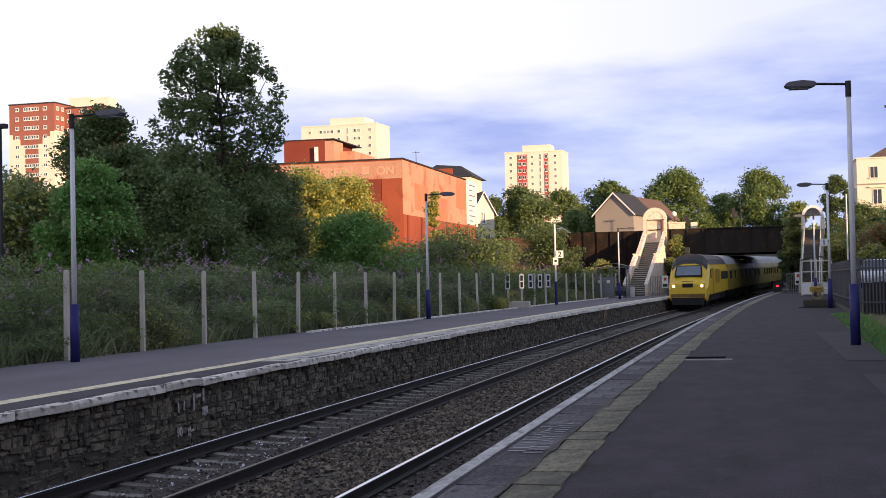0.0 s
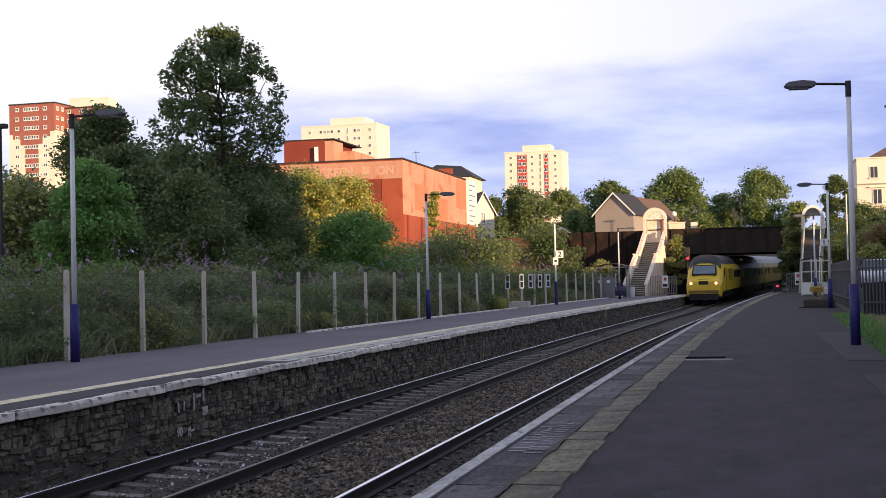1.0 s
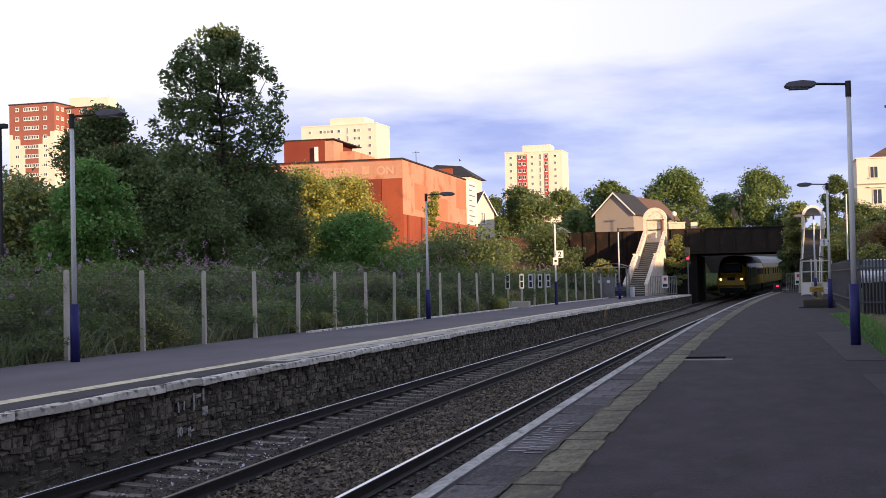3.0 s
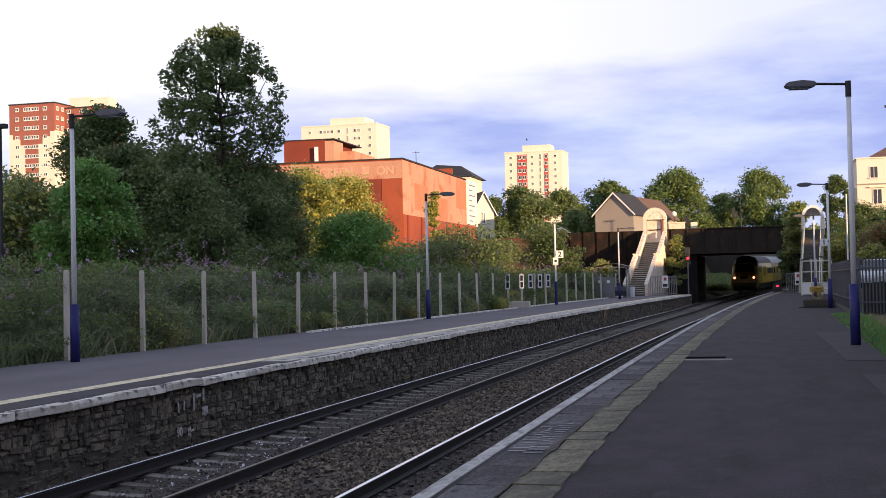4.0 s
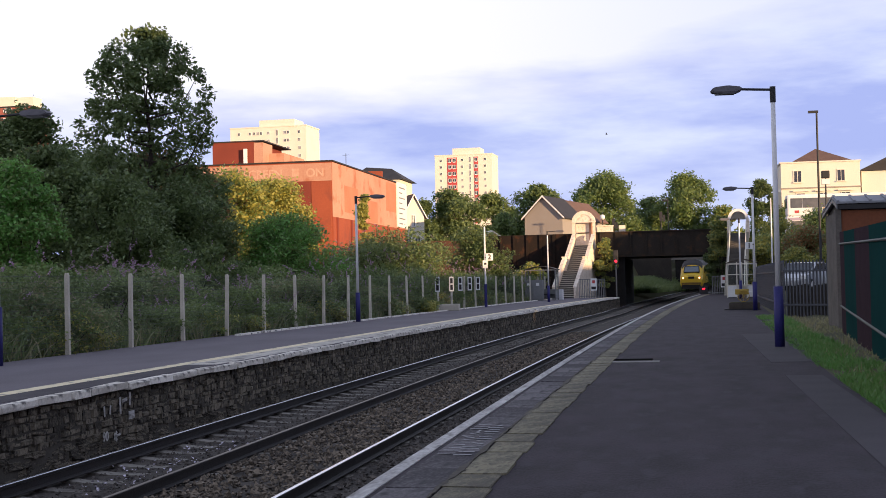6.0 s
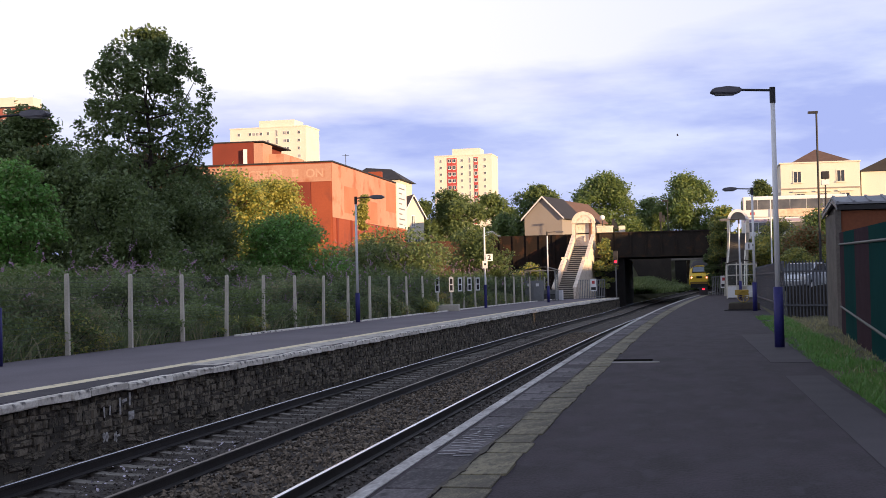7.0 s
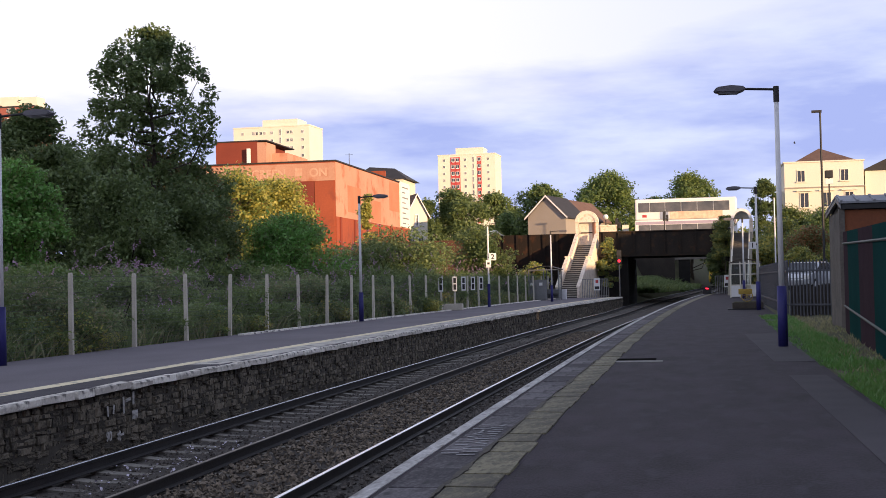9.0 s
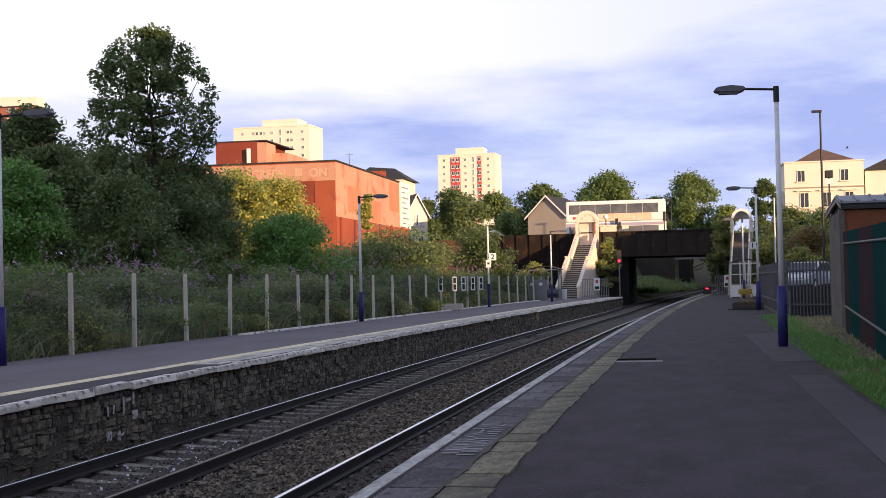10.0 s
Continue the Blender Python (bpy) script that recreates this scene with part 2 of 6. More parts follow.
FLOWER = leaf_mat("buddleia_flower", (0.42, 0.24, 0.38), (0.50, 0.35, 0.46))
L_DRY = leaf_mat("dry_grass", (0.375, 0.335, 0.185), (0.250, 0.265, 0.125))
L_GRASS = leaf_mat("grass_blade", (0.105, 0.280, 0.055), (0.160, 0.285, 0.080))


# ---- builders ----
def off(y):
    """The sideways bend of the line at y metres along it."""
    t = min(1.0, max(0.0, (y - 110) / 45))
    more = 0.6 * t * t * (3 - 2 * t)
    return more + (0.0003 * y * y if y < 220 else 14.52 + 0.132 * (y - 220))


def rise(y):
    """The climb of the track beyond the platforms' ends."""
    return 0.0098 * max(0.0, y - 90)


def link(name, me, material, parent=None, label="", smooth=False):
    ob = new(name, me)
    if material is not None:
        me.materials.append(material)
    if smooth:
        me.polygons.foreach_set("use_smooth", [True] * len(me.polygons))
    ob.parent = parent
    if label:
        tagged(ob, label)
    return ob


def part(name, bm, material, parent=None, label="", smooth=False):
    me = bpy.data.meshes.new(name)
    bmesh.ops.recalc_face_normals(bm, faces=bm.faces)
    bm.to_mesh(me)
    bm.free()
    return link(name, me, material, parent, label, smooth)


def thing(name, at, label, category, turn=0.0, group="", kind=""):
    e = new(name)
    e.empty_display_size = 0.2
    e.matrix_basis = pose(*at, 0, 0, turn)
    return tagged(e, label, category, group, kind)


def box(bm, x0, x1, y0, y1, z0, z1, bevel=0.0):
    vs = bmesh.ops.create_cube(bm, size=1.0, matrix=Matrix.Translation(((x0 + x1) / 2, (y0 + y1) / 2, (z0 + z1) / 2)) @ Matrix.Diagonal((abs(x1 - x0), abs(y1 - y0), abs(z1 - z0), 1)))["verts"]
    if bevel:
        es = list({e for v in vs for e in v.link_edges})
        bmesh.ops.bevel(bm, geom=es, offset=bevel, segments=2, affect="EDGES", profile=0.6)
    return bm


def boxpart(name, dims, material, parent=None, label="", bevel=0.0):
    return part(name, box(bmesh.new(), *dims, bevel), material, parent, label)


def rod(bm, a, b, r, r2=None, seg=12):
    a, b = Vector(a), Vector(b)
    d = b - a
    m = Matrix.Translation((a + b) / 2) @ d.to_track_quat("Z", "Y").to_matrix().to_4x4()
    bmesh.ops.create_cone(bm, cap_ends=True, segments=seg, radius1=r, radius2=r if r2 is None else r2, depth=d.length, matrix=m)
    return bm


def prism(bm, outline, y0, y1, axis="y"):
    """A closed outline in x, z pushed along y (or in y, z along x)."""
    put = (lambda u, v, w: (u, w, v)) if axis == "y" else (lambda u, v, w: (w, u, v))
    a = [bm.verts.new(put(u, v, y0)) for u, v in outline]
    b = [bm.verts.new(put(u, v, y1)) for u, v in outline]
    bm.faces.new(a)
    bm.faces.new(b[::-1])
    for i in range(len(a)):
        j = (i + 1) % len(a)
        bm.faces.new((a[i], b[i], b[j], a[j]))
    return bm


def strip(name, outline, y0, y1, material, parent=None, step=2.0, label="", zed=None, xed=None):
    """A closed outline in x, z carried along the bend of the line."""
    n = max(2, int((y1 - y0) / step) + 1)
    ys = np.linspace(y0, y1, n)
    k = len(outline)
    vs = [(u + off(y) + (xed(i, y) if xed else 0), y, z + (zed(i, y) if zed else 0)) for y in ys for i, (u, z) in enumerate(outline)]
    fs = [(r * k + i, (r + 1) * k + i, (r + 1) * k + (i + 1) % k, r * k + (i + 1) % k) for r in range(n - 1) for i in range(k)]
    fs += [tuple(range(k))[::-1], tuple((n - 1) * k + i for i in range(k))]
    me = bpy.data.meshes.new(name)
    me.from_pydata(vs, [], fs)
    bm = bmesh.new()
    bm.from_mesh(me)
    bmesh.ops.recalc_face_normals(bm, faces=bm.faces)
    bm.to_mesh(me)
    bm.free()
    return link(name, me, material, parent, label)


def rect(x0, x1, z0, z1):
    return [(x0, z0), (x1, z0), (x1, z1), (x0, z1)]


def quads(name, V, material, parent=None, label=""):
    """One mesh of many four-cornered leaves; V has the shape (n, 4, 3)."""
    n = len(V)
    me = bpy.data.meshes.new(name)
    me.vertices.add(n * 4)
    me.loops.add(n * 4)
    me.polygons.add(n)
    me.vertices.foreach_set("co", V.reshape(-1).astype(np.float32))
    me.loops.foreach_set("vertex_index", np.arange(n * 4, dtype=np.int32))
    me.polygons.foreach_set("loop_start", np.arange(0, n * 4, 4, dtype=np.int32))
    me.update(calc_edges=True)
    return link(name, me, material, parent, label)


def leaves_at(P, size, rng, up=0.35, narrow=0.55):
    """Diamond leaves of mixed size and lean round the points P."""
    n = len(P)
    nrm = rng.normal(size=(n, 3))
    nrm[:, 2] = np.abs(nrm[:, 2]) + up
    nrm /= np.linalg.norm(nrm, axis=1)[:, None]
    a = np.cross(nrm, rng.normal(size=(n, 3)))
    a /= np.linalg.norm(a, axis=1)[:, None]
    b = np.cross(nrm, a)
    s = (size * rng.uniform(0.6, 1.35, n))[:, None]
    bend = nrm * s * 0.12
    return np.stack([P - a * s * 0.5, P - b * s * narrow * 0.5 + bend, P + a * s * 0.5, P + b * s * narrow * 0.5 + bend], 1)


def clump_points(n, clumps, rng, shell=0.55):
    """n points spread over ellipsoid clumps (centre and radii), denser to their skins."""
    c = np.array([q[0] for q in clumps], float)
    r = np.array([q[1] for q in clumps], float)
    w = np.prod(r, axis=1) ** (2 / 3)
    k = rng.choice(len(c), n, p=w / w.sum())
    d = rng.normal(size=(n, 3))
    d /= np.linalg.norm(d, axis=1)[:, None]
    rad = rng.uniform(shell ** 2, 1.0, n) ** 0.5 * (1 + 0.22 * rng.normal(size=n))
    return c[k] + d * r[k] * rad[:, None]


def crown_clumps(rng, w, h, z0, count, taper=0.6, small=0.24, tall=True):
    """Clumps that fill an uneven crown w wide from z0 to h."""
    out = []
    for i in range(count):
        f = rng.uniform(0, 1) ** (1.15 if count > 100 else 0.85)
        ring = math.sin(math.pi * min(1, 0.12 + 0.88 * f) ** taper) ** 0.7
        if tall:
            ring = math.sqrt(1 - f ** 3) * (0.96 + 0.04 * math.sin(11 * f))
        a, rr = rng.uniform(0, 2 * math.pi), w / 2 * ring * (rng.uniform(0.0, 0.95) ** 0.55 if tall else rng.uniform(0.15, 0.95) ** 0.6)
        s = w * small * rng.uniform(0.6, 1.15)
        out.append(((rr * math.cos(a), rr * math.sin(a), z0 + (h - z0) * (0.06 + 0.88 * f)), (s, s, s * rng.uniform(0.6, 0.85))))
    return out


def tree(name, at, w, h, z0, leaf, count, size, material, seed, label, clumps=26, taper=0.6, small=0.22, category="tree", trunk=0.0, second=None, tall=True):
    rng = np.random.default_rng(seed)
    t = thing(name, at, label, category)
    cl = crown_clumps(rng, w, h, z0, clumps, taper, small, tall)
    bm = bmesh.new()
    tr = trunk or max(0.05, w * 0.025)
    prev = Vector((0, 0, -0.3))
    for i in range(6):
        nxt = Vector((rng.normal() * w * 0.012, rng.normal() * w * 0.012, h * 0.82 * (i + 1) / 6))
        rod(bm, prev, nxt, tr * (1 - i / 7), tr * (1 - (i + 1) / 7), 8)
        prev = nxt
    for c, r in cl[:: 9 if clumps > 100 else 2]:
        base = Vector((0, 0, max(0.3, min(c[2] - 0.9 * math.hypot(c[0], c[1]), h * 0.75))))
        elbow = (base + Vector(c)) / 2 + Vector((c[0] * 0.12, c[1] * 0.12, -0.05 * h))
        rod(bm, base, elbow, tr * 0.3, tr * 0.18, 5)
        rod(bm, elbow, Vector(c), tr * 0.18, tr * 0.05, 4)
    part("trunk", bm, BARK, t)
    n2 = int(count * 0.3) if second else 0
    quads("crown", leaves_at(clump_points(count - n2, cl, rng), size, rng), material, t)
    if n2:
        quads("crown", leaves_at(clump_points(n2, cl, rng, 0.8), size, rng), second, t)
    return t


# ---- ground ----
def smooth(a, b, v):
    t = min(1.0, max(0.0, (v - a) / (b - a)))
    return t * t * (3 - 2 * t)


def ground_z(u, y):
    """Height of the ground u metres to the right of the line's bend, y metres along it."""
    far = smooth(119.2, 122.5, y)
    left = -0.12 + 3.8 * smooth(-17, -42, u) + 0.0
    left += (4.4 - left) * far * smooth(-10.5, -13.0, u)
    right = -0.03 + 0.6 * smooth(3.2, 4.6, u) * smooth(46, 54, y) * (1 - smooth(84, 98, y))
    right += (4.4 + 4.0 * smooth(128, 150, y) - right) * smooth(108, 121, y) * smooth(3.5, 6.5, u)
    if u <= -13.95:
        z = left
    elif u >= 1.6:
        z = right
    else:
        z = -1.35
        if y > 112:
            z = max(z, left if u < -13 else -1.35)
    if y > 139:
        cut = -1.35 + rise(y) + ((1.6 + 3.3 * smooth(186, 200, y)) * smooth(-9.2, -15, u) if u < -5 else 5.6 * smooth(-1.0, 7, u))
        z = max(min(z, 99) if u > 7 or u < -17 else cut, cut)
    if y > 260:
        z = max(z, -1.35 + 6 * smooth(260, 400, y))
    return z


def ground():
    us = [-2500, -900, -420, -220, -150, -100, -75, -60, -50, -42, -36, -31, -27, -23, -20, -18, -16.5, -15, -14.3, -13.95, -13.9, -13, -11.5, -10, -9.2, -7, -5, -3, -1, 1, 1.5, 1.6, 2.4, 3.4, 4.2, 5, 6, 7, 9, 12, 16, 22, 30, 42, 60, 90, 150, 260, 500, 1000, 2500]
    ys = [-400, -150, -60, -30, -10] + list(range(0, 104, 6)) + list(range(104, 152, 3)) + [156, 165, 180, 200, 225, 260, 300, 350, 400, 500, 700, 1000, 1600, 3000]
    rng = np.random.default_rng(5)
    vs = []
    for y in ys:
        for u in us:
            z = ground_z(u, y)
            if not -14.4 < u < 3.6:
                z += rng.normal() * 0.05
            vs.append((u + off(max(y, -60)), y, z))
    k = len(us)
    fs = [(r * k + i, r * k + i + 1, (r + 1) * k + i + 1, (r + 1) * k + i) for r in range(len(ys) - 1) for i in range(k - 1)]
    me = bpy.data.meshes.new("ground")
    me.from_pydata(vs, [], fs)
    tagged(link("ground", me, GRASS_SOIL), "rough grassy ground with bare brown soil", "ground", kind="structure")


ground()

# ---- platforms ----
LZ, RAIL_Z, PLAT_END = -0.08, -0.907, 110.0
left_platform = thing("platform_left", (0, 0, 0), "grey asphalt railway platform with pale edge stones on a dark stone wall", "platform", kind="structure")
strip("deck", [(-13.95, -1.3), (-8.72, -1.3), (-8.72, LZ), (-13.95, LZ)], -12, PLAT_END, ASPHALT_PALE, left_platform)
strip("old_surface", rect(-9.33, -8.745, LZ + 0.001, LZ + 0.006), -12, 23.3, mat("tar_strip", (0.040, 0.035, 0.042), (0.075, 0.068, 0.076), rough=0.9, scale=1.5, fine=30, bump=0.4), left_platform)
strip("pale_paving", rect(-9.33, -8.745, LZ + 0.001, LZ + 0.006), 23.3, PLAT_END, mat("pale_paving", (0.60, 0.565, 0.50), (0.38, 0.355, 0.32), rough=0.9, scale=1.5, fine=20, bump=0.3, spots=(0.12, 0.115, 0.11)), left_platform, label="pale concrete paving along the edge")
strip("yellow_line", rect(-9.64, -9.335, LZ + 0.001, LZ + 0.007), -12, PLAT_END, CREAM_LINE, left_platform, label="cream yellow painted line")
strip("back_kerb", rect(-13.62, -13.42, LZ - 0.1, LZ + 0.05), 37.5, PLAT_END - 4, COPING, left_platform, label="pale concrete back kerb")

right_platform = thing("platform_right", (0, 0, 0), "dark asphalt railway platform with worn yellow line", "platform", kind="structure")


def right_back(i, y):
    return (0.62 * smooth(17, 42, y) + 0.25 * smooth(70, 95, y)) if i in (1, 2) else 0.0


strip("deck", [(-2.02, -1.3), (1.86, -1.3), (1.86, 0.0), (-2.02, 0.0)], -30, 112, ASPHALT, right_platform, xed=right_back)
strip("edge_wall", rect(-2.06, -2.02, -1.3, -0.09), -30, 112, MORTAR, right_platform)
strip("white_edge", [(-2.122, -0.09), (-2.01, -0.09), (-2.01, 0.008), (-2.122, 0.008)], -30, 112, WHITE_EDGE, right_platform, label="white painted platform edge")
strip("old_surface", rect(-1.976, -1.60, 0.001, 0.006), -30, 2.9, ASPHALT_OLD, right_platform)
strip("yellow_line", rect(-1.596, -1.27, 0.001, 0.010), -30, 2.9, YELLOW_LINE, right_platform, label="worn dull yellow line of paving slabs")
strip("old_surface", rect(-1.976, -1.60, 0.001, 0.006), 64, 112, ASPHALT_OLD, right_platform)
strip("yellow_line", rect(-1.596, -1.27, 0.001, 0.010), 64, 112, YELLOW_LINE, right_platform, label="worn dull yellow line of paving slabs")
for k, (x0, x1, y0, y1) in enumerate([(1.35, 1.84, 6.0, 18.2), (1.35, 2.1, 21.0, 31.5)]):
    bm = bmesh.new()
    box(bm, x0, x1, y0, y1, 0.001, 0.005 + 0.001 * k)
    part("asphalt_patch", bm, ASPHALT_PATCH, right_platform, "paler asphalt patch")
hatch = thing("drain_cover", (-0.85, 21.5, 0.0), "pale concrete drain slab set in the asphalt", "drain", kind="structure")
boxpart("slab", (-0.48, 0.48, -0.25, 0.12, 0.001, 0.012), mat("worn_concrete", (0.26, 0.25, 0.24), (0.16, 0.155, 0.15), rough=0.9, scale=3, fine=25, bump=0.3), hatch)
# flat black strip painted in place of a dark recess
boxpart("dark_strip", (-0.62, 0.36, 0.125, 0.75, 0.001, 0.009), mat("recess_black", (0.008, 0.008, 0.008), (0.014, 0.013, 0.013), rough=1.0, bump=0.3, spec=0.0), hatch)

# ---- track ----
RAIL_DULL = mat("rail_dull", (0.16, 0.13, 0.11), (0.10, 0.085, 0.08), rough=0.45, scale=2, fine=60, bump=0.05, metal=0.6)
A_X, B_X, C_X = -7.787, -6.282, -4.40
D_X = C_X + 1.505
ballast = strip("ballast_bed", [(-8.7, -1.34), (-2.06, -1.34), (-2.06, -1.14), (-2.7, -1.10), (-5.0, -1.09), (-5.35, -1.06), (-5.6, -1.09), (-8.1, -1.08), (-8.7, -1.16)], -12, 240, BALLAST, zed=lambda i, y: rise(y))
tagged(ballast, "brown-grey stone ballast between the platforms", "ballast", kind="structure")
RAIL = [(-0.07, -0.155), (0.07, -0.155), (0.07, -0.143), (0.010, -0.125), (0.010, -0.045), (0.035, -0.035), (0.035, -0.006), (-0.035, -0.006), (-0.035, -0.035), (-0.010, -0.045), (-0.010, -0.125), (-0.07, -0.143)]
for name, (x0, x1), lift in (("railway_track", (A_X, B_X), 0.04), ("railway_track", (C_X, D_X), 0.0)):
    tk = thing(name, (0, 0, 0), "railway track with polished steel rails on concrete sleepers", "railway track", group="tracks", kind="structure")
    for x, z in ((x0, RAIL_Z + lift), (x1, RAIL_Z)):
        strip("rail", [(x + u, z + v) for u, v in RAIL], -12, 240, RAIL_RUST, tk, label="rust-brown steel rail", zed=lambda i, y: rise(y))
        strip("rail_head", [(x - 0.026, z - 0.0055), (x + 0.026, z - 0.0055), (x + 0.026, z - 0.003), (x + 0.020, z), (x - 0.020, z), (x - 0.026, z - 0.003)], -12, 240, RAIL_TOP if x != B_X else RAIL_DULL, tk, label="polished rail head", zed=lambda i, y: rise(y))
    bm = bmesh.new()
    prism(bm, [(-1.25, -0.1), (1.25, -0.1), (1.25, 0.0), (0.95, 0.03), (0.5, -0.01), (-0.5, -0.01), (-0.95, 0.03), (-1.25, 0.0)], -0.11, 0.11)
    me = bpy.data.meshes.new("sleeper")
    bm.to_mesh(me)
    bm.free()
    me.materials.append(SLEEPER)
    for i in range(150):
        y = 5.0 + 0.705 * i
        s = new("sleeper", me)
        s.parent = tk
        s.matrix_basis = pose((x0 + x1) / 2 + off(y), y, RAIL_Z - 0.188 + lift / 2 + rise(y), 0, math.degrees(math.atan2(lift, 1.5)), -math.degrees(0.0006 * y) + random.uniform(-0.6, 0.6))

# ---- bridge ----
BY0, BY1, ROAD_Z = 118.0, 140.0, 4.55
bridge = thing("road_bridge", (0, BY0, 0), "dark riveted steel girder road bridge on stone abutments", "bridge", kind="structure")
bm = bmesh.new()
box(bm, -9.0, 4.2, 0, 0.25, 3.45, 5.62)
box(bm, -9.0, 4.2, -0.16, 0.4, 3.40, 3.50)
box(bm, -9.0, 4.2, -0.16, 0.4, 5.58, 5.68)
part("girder", bm, GIRDER, bridge, "dark steel edge girder")
me = bpy.data.meshes.new("stiffener")
box(b2 := bmesh.new(), -0.05, 0.05, -0.14, 0.0, 3.5, 5.58)
b2.to_mesh(me)
b2.free()
me.materials.append(GIRDER)
for i in range(9):
    s = new("stiffener", me)
    s.parent = bridge
    s.location = (-7.0 + 1.35 * i, -0.002, 0)
boxpart("deck", (-9.0, 4.2, 0.26, BY1 - BY0 - 0.26, 3.6, ROAD_Z), SHADE_STONE, bridge)
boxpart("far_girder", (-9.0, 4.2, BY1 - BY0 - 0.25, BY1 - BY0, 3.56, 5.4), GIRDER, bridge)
boxpart("abutment", (-9.2, -4.9, 0.3, BY1 - BY0, -1.4, 3.39), SHADE_STONE, bridge, "stone abutment coloured near-black for the shade under the bridge")
boxpart("ceiling", (-9.0, 4.2, 0.3, BY1 - BY0 - 0.3, 3.55, 3.59), SHADE_STONE, bridge)
boxpart("abutment", (3.5, 7.2, 0.3, BY1 - BY0, -1.4, 3.39), SHADE_STONE, bridge, "stone abutment coloured near-black for the shade under the bridge")
boxpart("retaining_wall", (-17.5, -9.25, 0.02, 0.5, -0.4, 5.6), RUSTY_SHADED, bridge, "panelled retaining wall in rust-brown darkened for shade")
for i in range(7):
    boxpart("pilaster", (-17.3 + 1.2 * i, -17.1 + 1.2 * i, -0.12, 0.018, 0.5, 5.6), RUSTY_SHADED, bridge)
boxpart("brick_parapet", (-30.0, -17.6, 0.02, 0.5, -0.4, 5.3), mat("brown_brick", (0.10, 0.045, 0.03), (0.06, 0.03, 0.022), rough=0.95, scale=0.8, fine=10, bump=0.4, spots=(0.13, 0.06, 0.035)), bridge, "weathered brick parapet wall")
road = boxpart("road", (-160, 160, BY0 + 0.55, BY1 - 0.3, 4.40, ROAD_Z + 0.01), ASPHALT)
tagged(road, "asphalt road crossing the railway on the bridge", "road", kind="structure")
far_bridge = thing("concrete_bridge", (0, 190, 0), "weathered concrete beam bridge on a dark pier beyond the road bridge", "bridge", kind="structure")
OLD_CONC = mat("weathered_concrete", (0.20, 0.19, 0.17), (0.13, 0.12, 0.11), rough=0.9, scale=1.0, fine=9, bump=0.3)
boxpart("beam", (-7, 15, 0, 1.2, 4.05, 4.65), OLD_CONC, far_bridge)
boxpart("pier", (-0.7, 0.9, 0.2, 1.1, -1.5, 4.04), SHADE_STONE, far_bridge)
boxpart("abutment", (8.5, 15, 0.1, 3.0, -1.5, 4.04), SHADE_STONE, far_bridge)
boxpart("abutment", (-12, -7.1, 0.1, 3.0, -1.5, 4.4), SHADE_STONE, far_bridge)
boxpart("wing_wall", (-16, -1.2, -6.0, -5.4, -1.5, 4.7), mat("dark_brown_brick", (0.05, 0.042, 0.036), (0.03, 0.026, 0.023), rough=0.95, scale=0.8, fine=9, bump=0.5), far_bridge, "dark brown brick wing wall")


# ---- buildings ----
def window(parent, x, z, w, h, y=0.0, axis="y", frame_m=WHITE_P, sill=True):
    """A glazed window with frame and sill on a wall facing -y at the given y, or facing +x."""
    wd = new("window")
    wd.parent = parent
    wd.matrix_basis = pose(x, y, z) if axis == "y" else pose(y, x, z, 0, 0, 90)
    boxpart("pane", (-w / 2, w / 2, -0.02, 0.0, 0, h), GLASS_D, wd)
    bm = bmesh.new()
    t = 0.09
    for q in ((-w / 2 - t, -w / 2, 0, h), (w / 2, w / 2 + t, 0, h), (-w / 2 - t, w / 2 + t, h, h + t), (-0.03, 0.03, 0, h)):
        box(bm, q[0], q[1], -0.06, 0.0, q[2], q[3])
    part("frame", bm, frame_m, wd)
    if sill:
        boxpart("sill", (-w / 2 - 0.15, w / 2 + 0.15, -0.16, 0.0, -0.12, 0), frame_m, wd)
    return wd


def text(parent, body, at, size, material, rot=(90, 0, 0), depth=0.004):
    cu = bpy.data.curves.new("digit", "FONT")
    cu.body, cu.size, cu.extrude, cu.align_x = body, size, depth, "CENTER"
    cu.offset = size * 0.022
    cu.materials.append(material)
    ob = new("digit", cu)
    ob.parent = parent
    ob.matrix_basis = pose(*at, *rot)
    return ob


FADED = mat("faded_letters", (0.60, 0.39, 0.29), (0.50, 0.27, 0.18), rough=0.9, scale=1.5, fine=8, bump=0.1)
BRICK_PT = mat("brick_patchy", (0.50, 0.21, 0.125), (0.41, 0.16, 0.09), rough=0.9, scale=0.4, fine=9, bump=0.2)


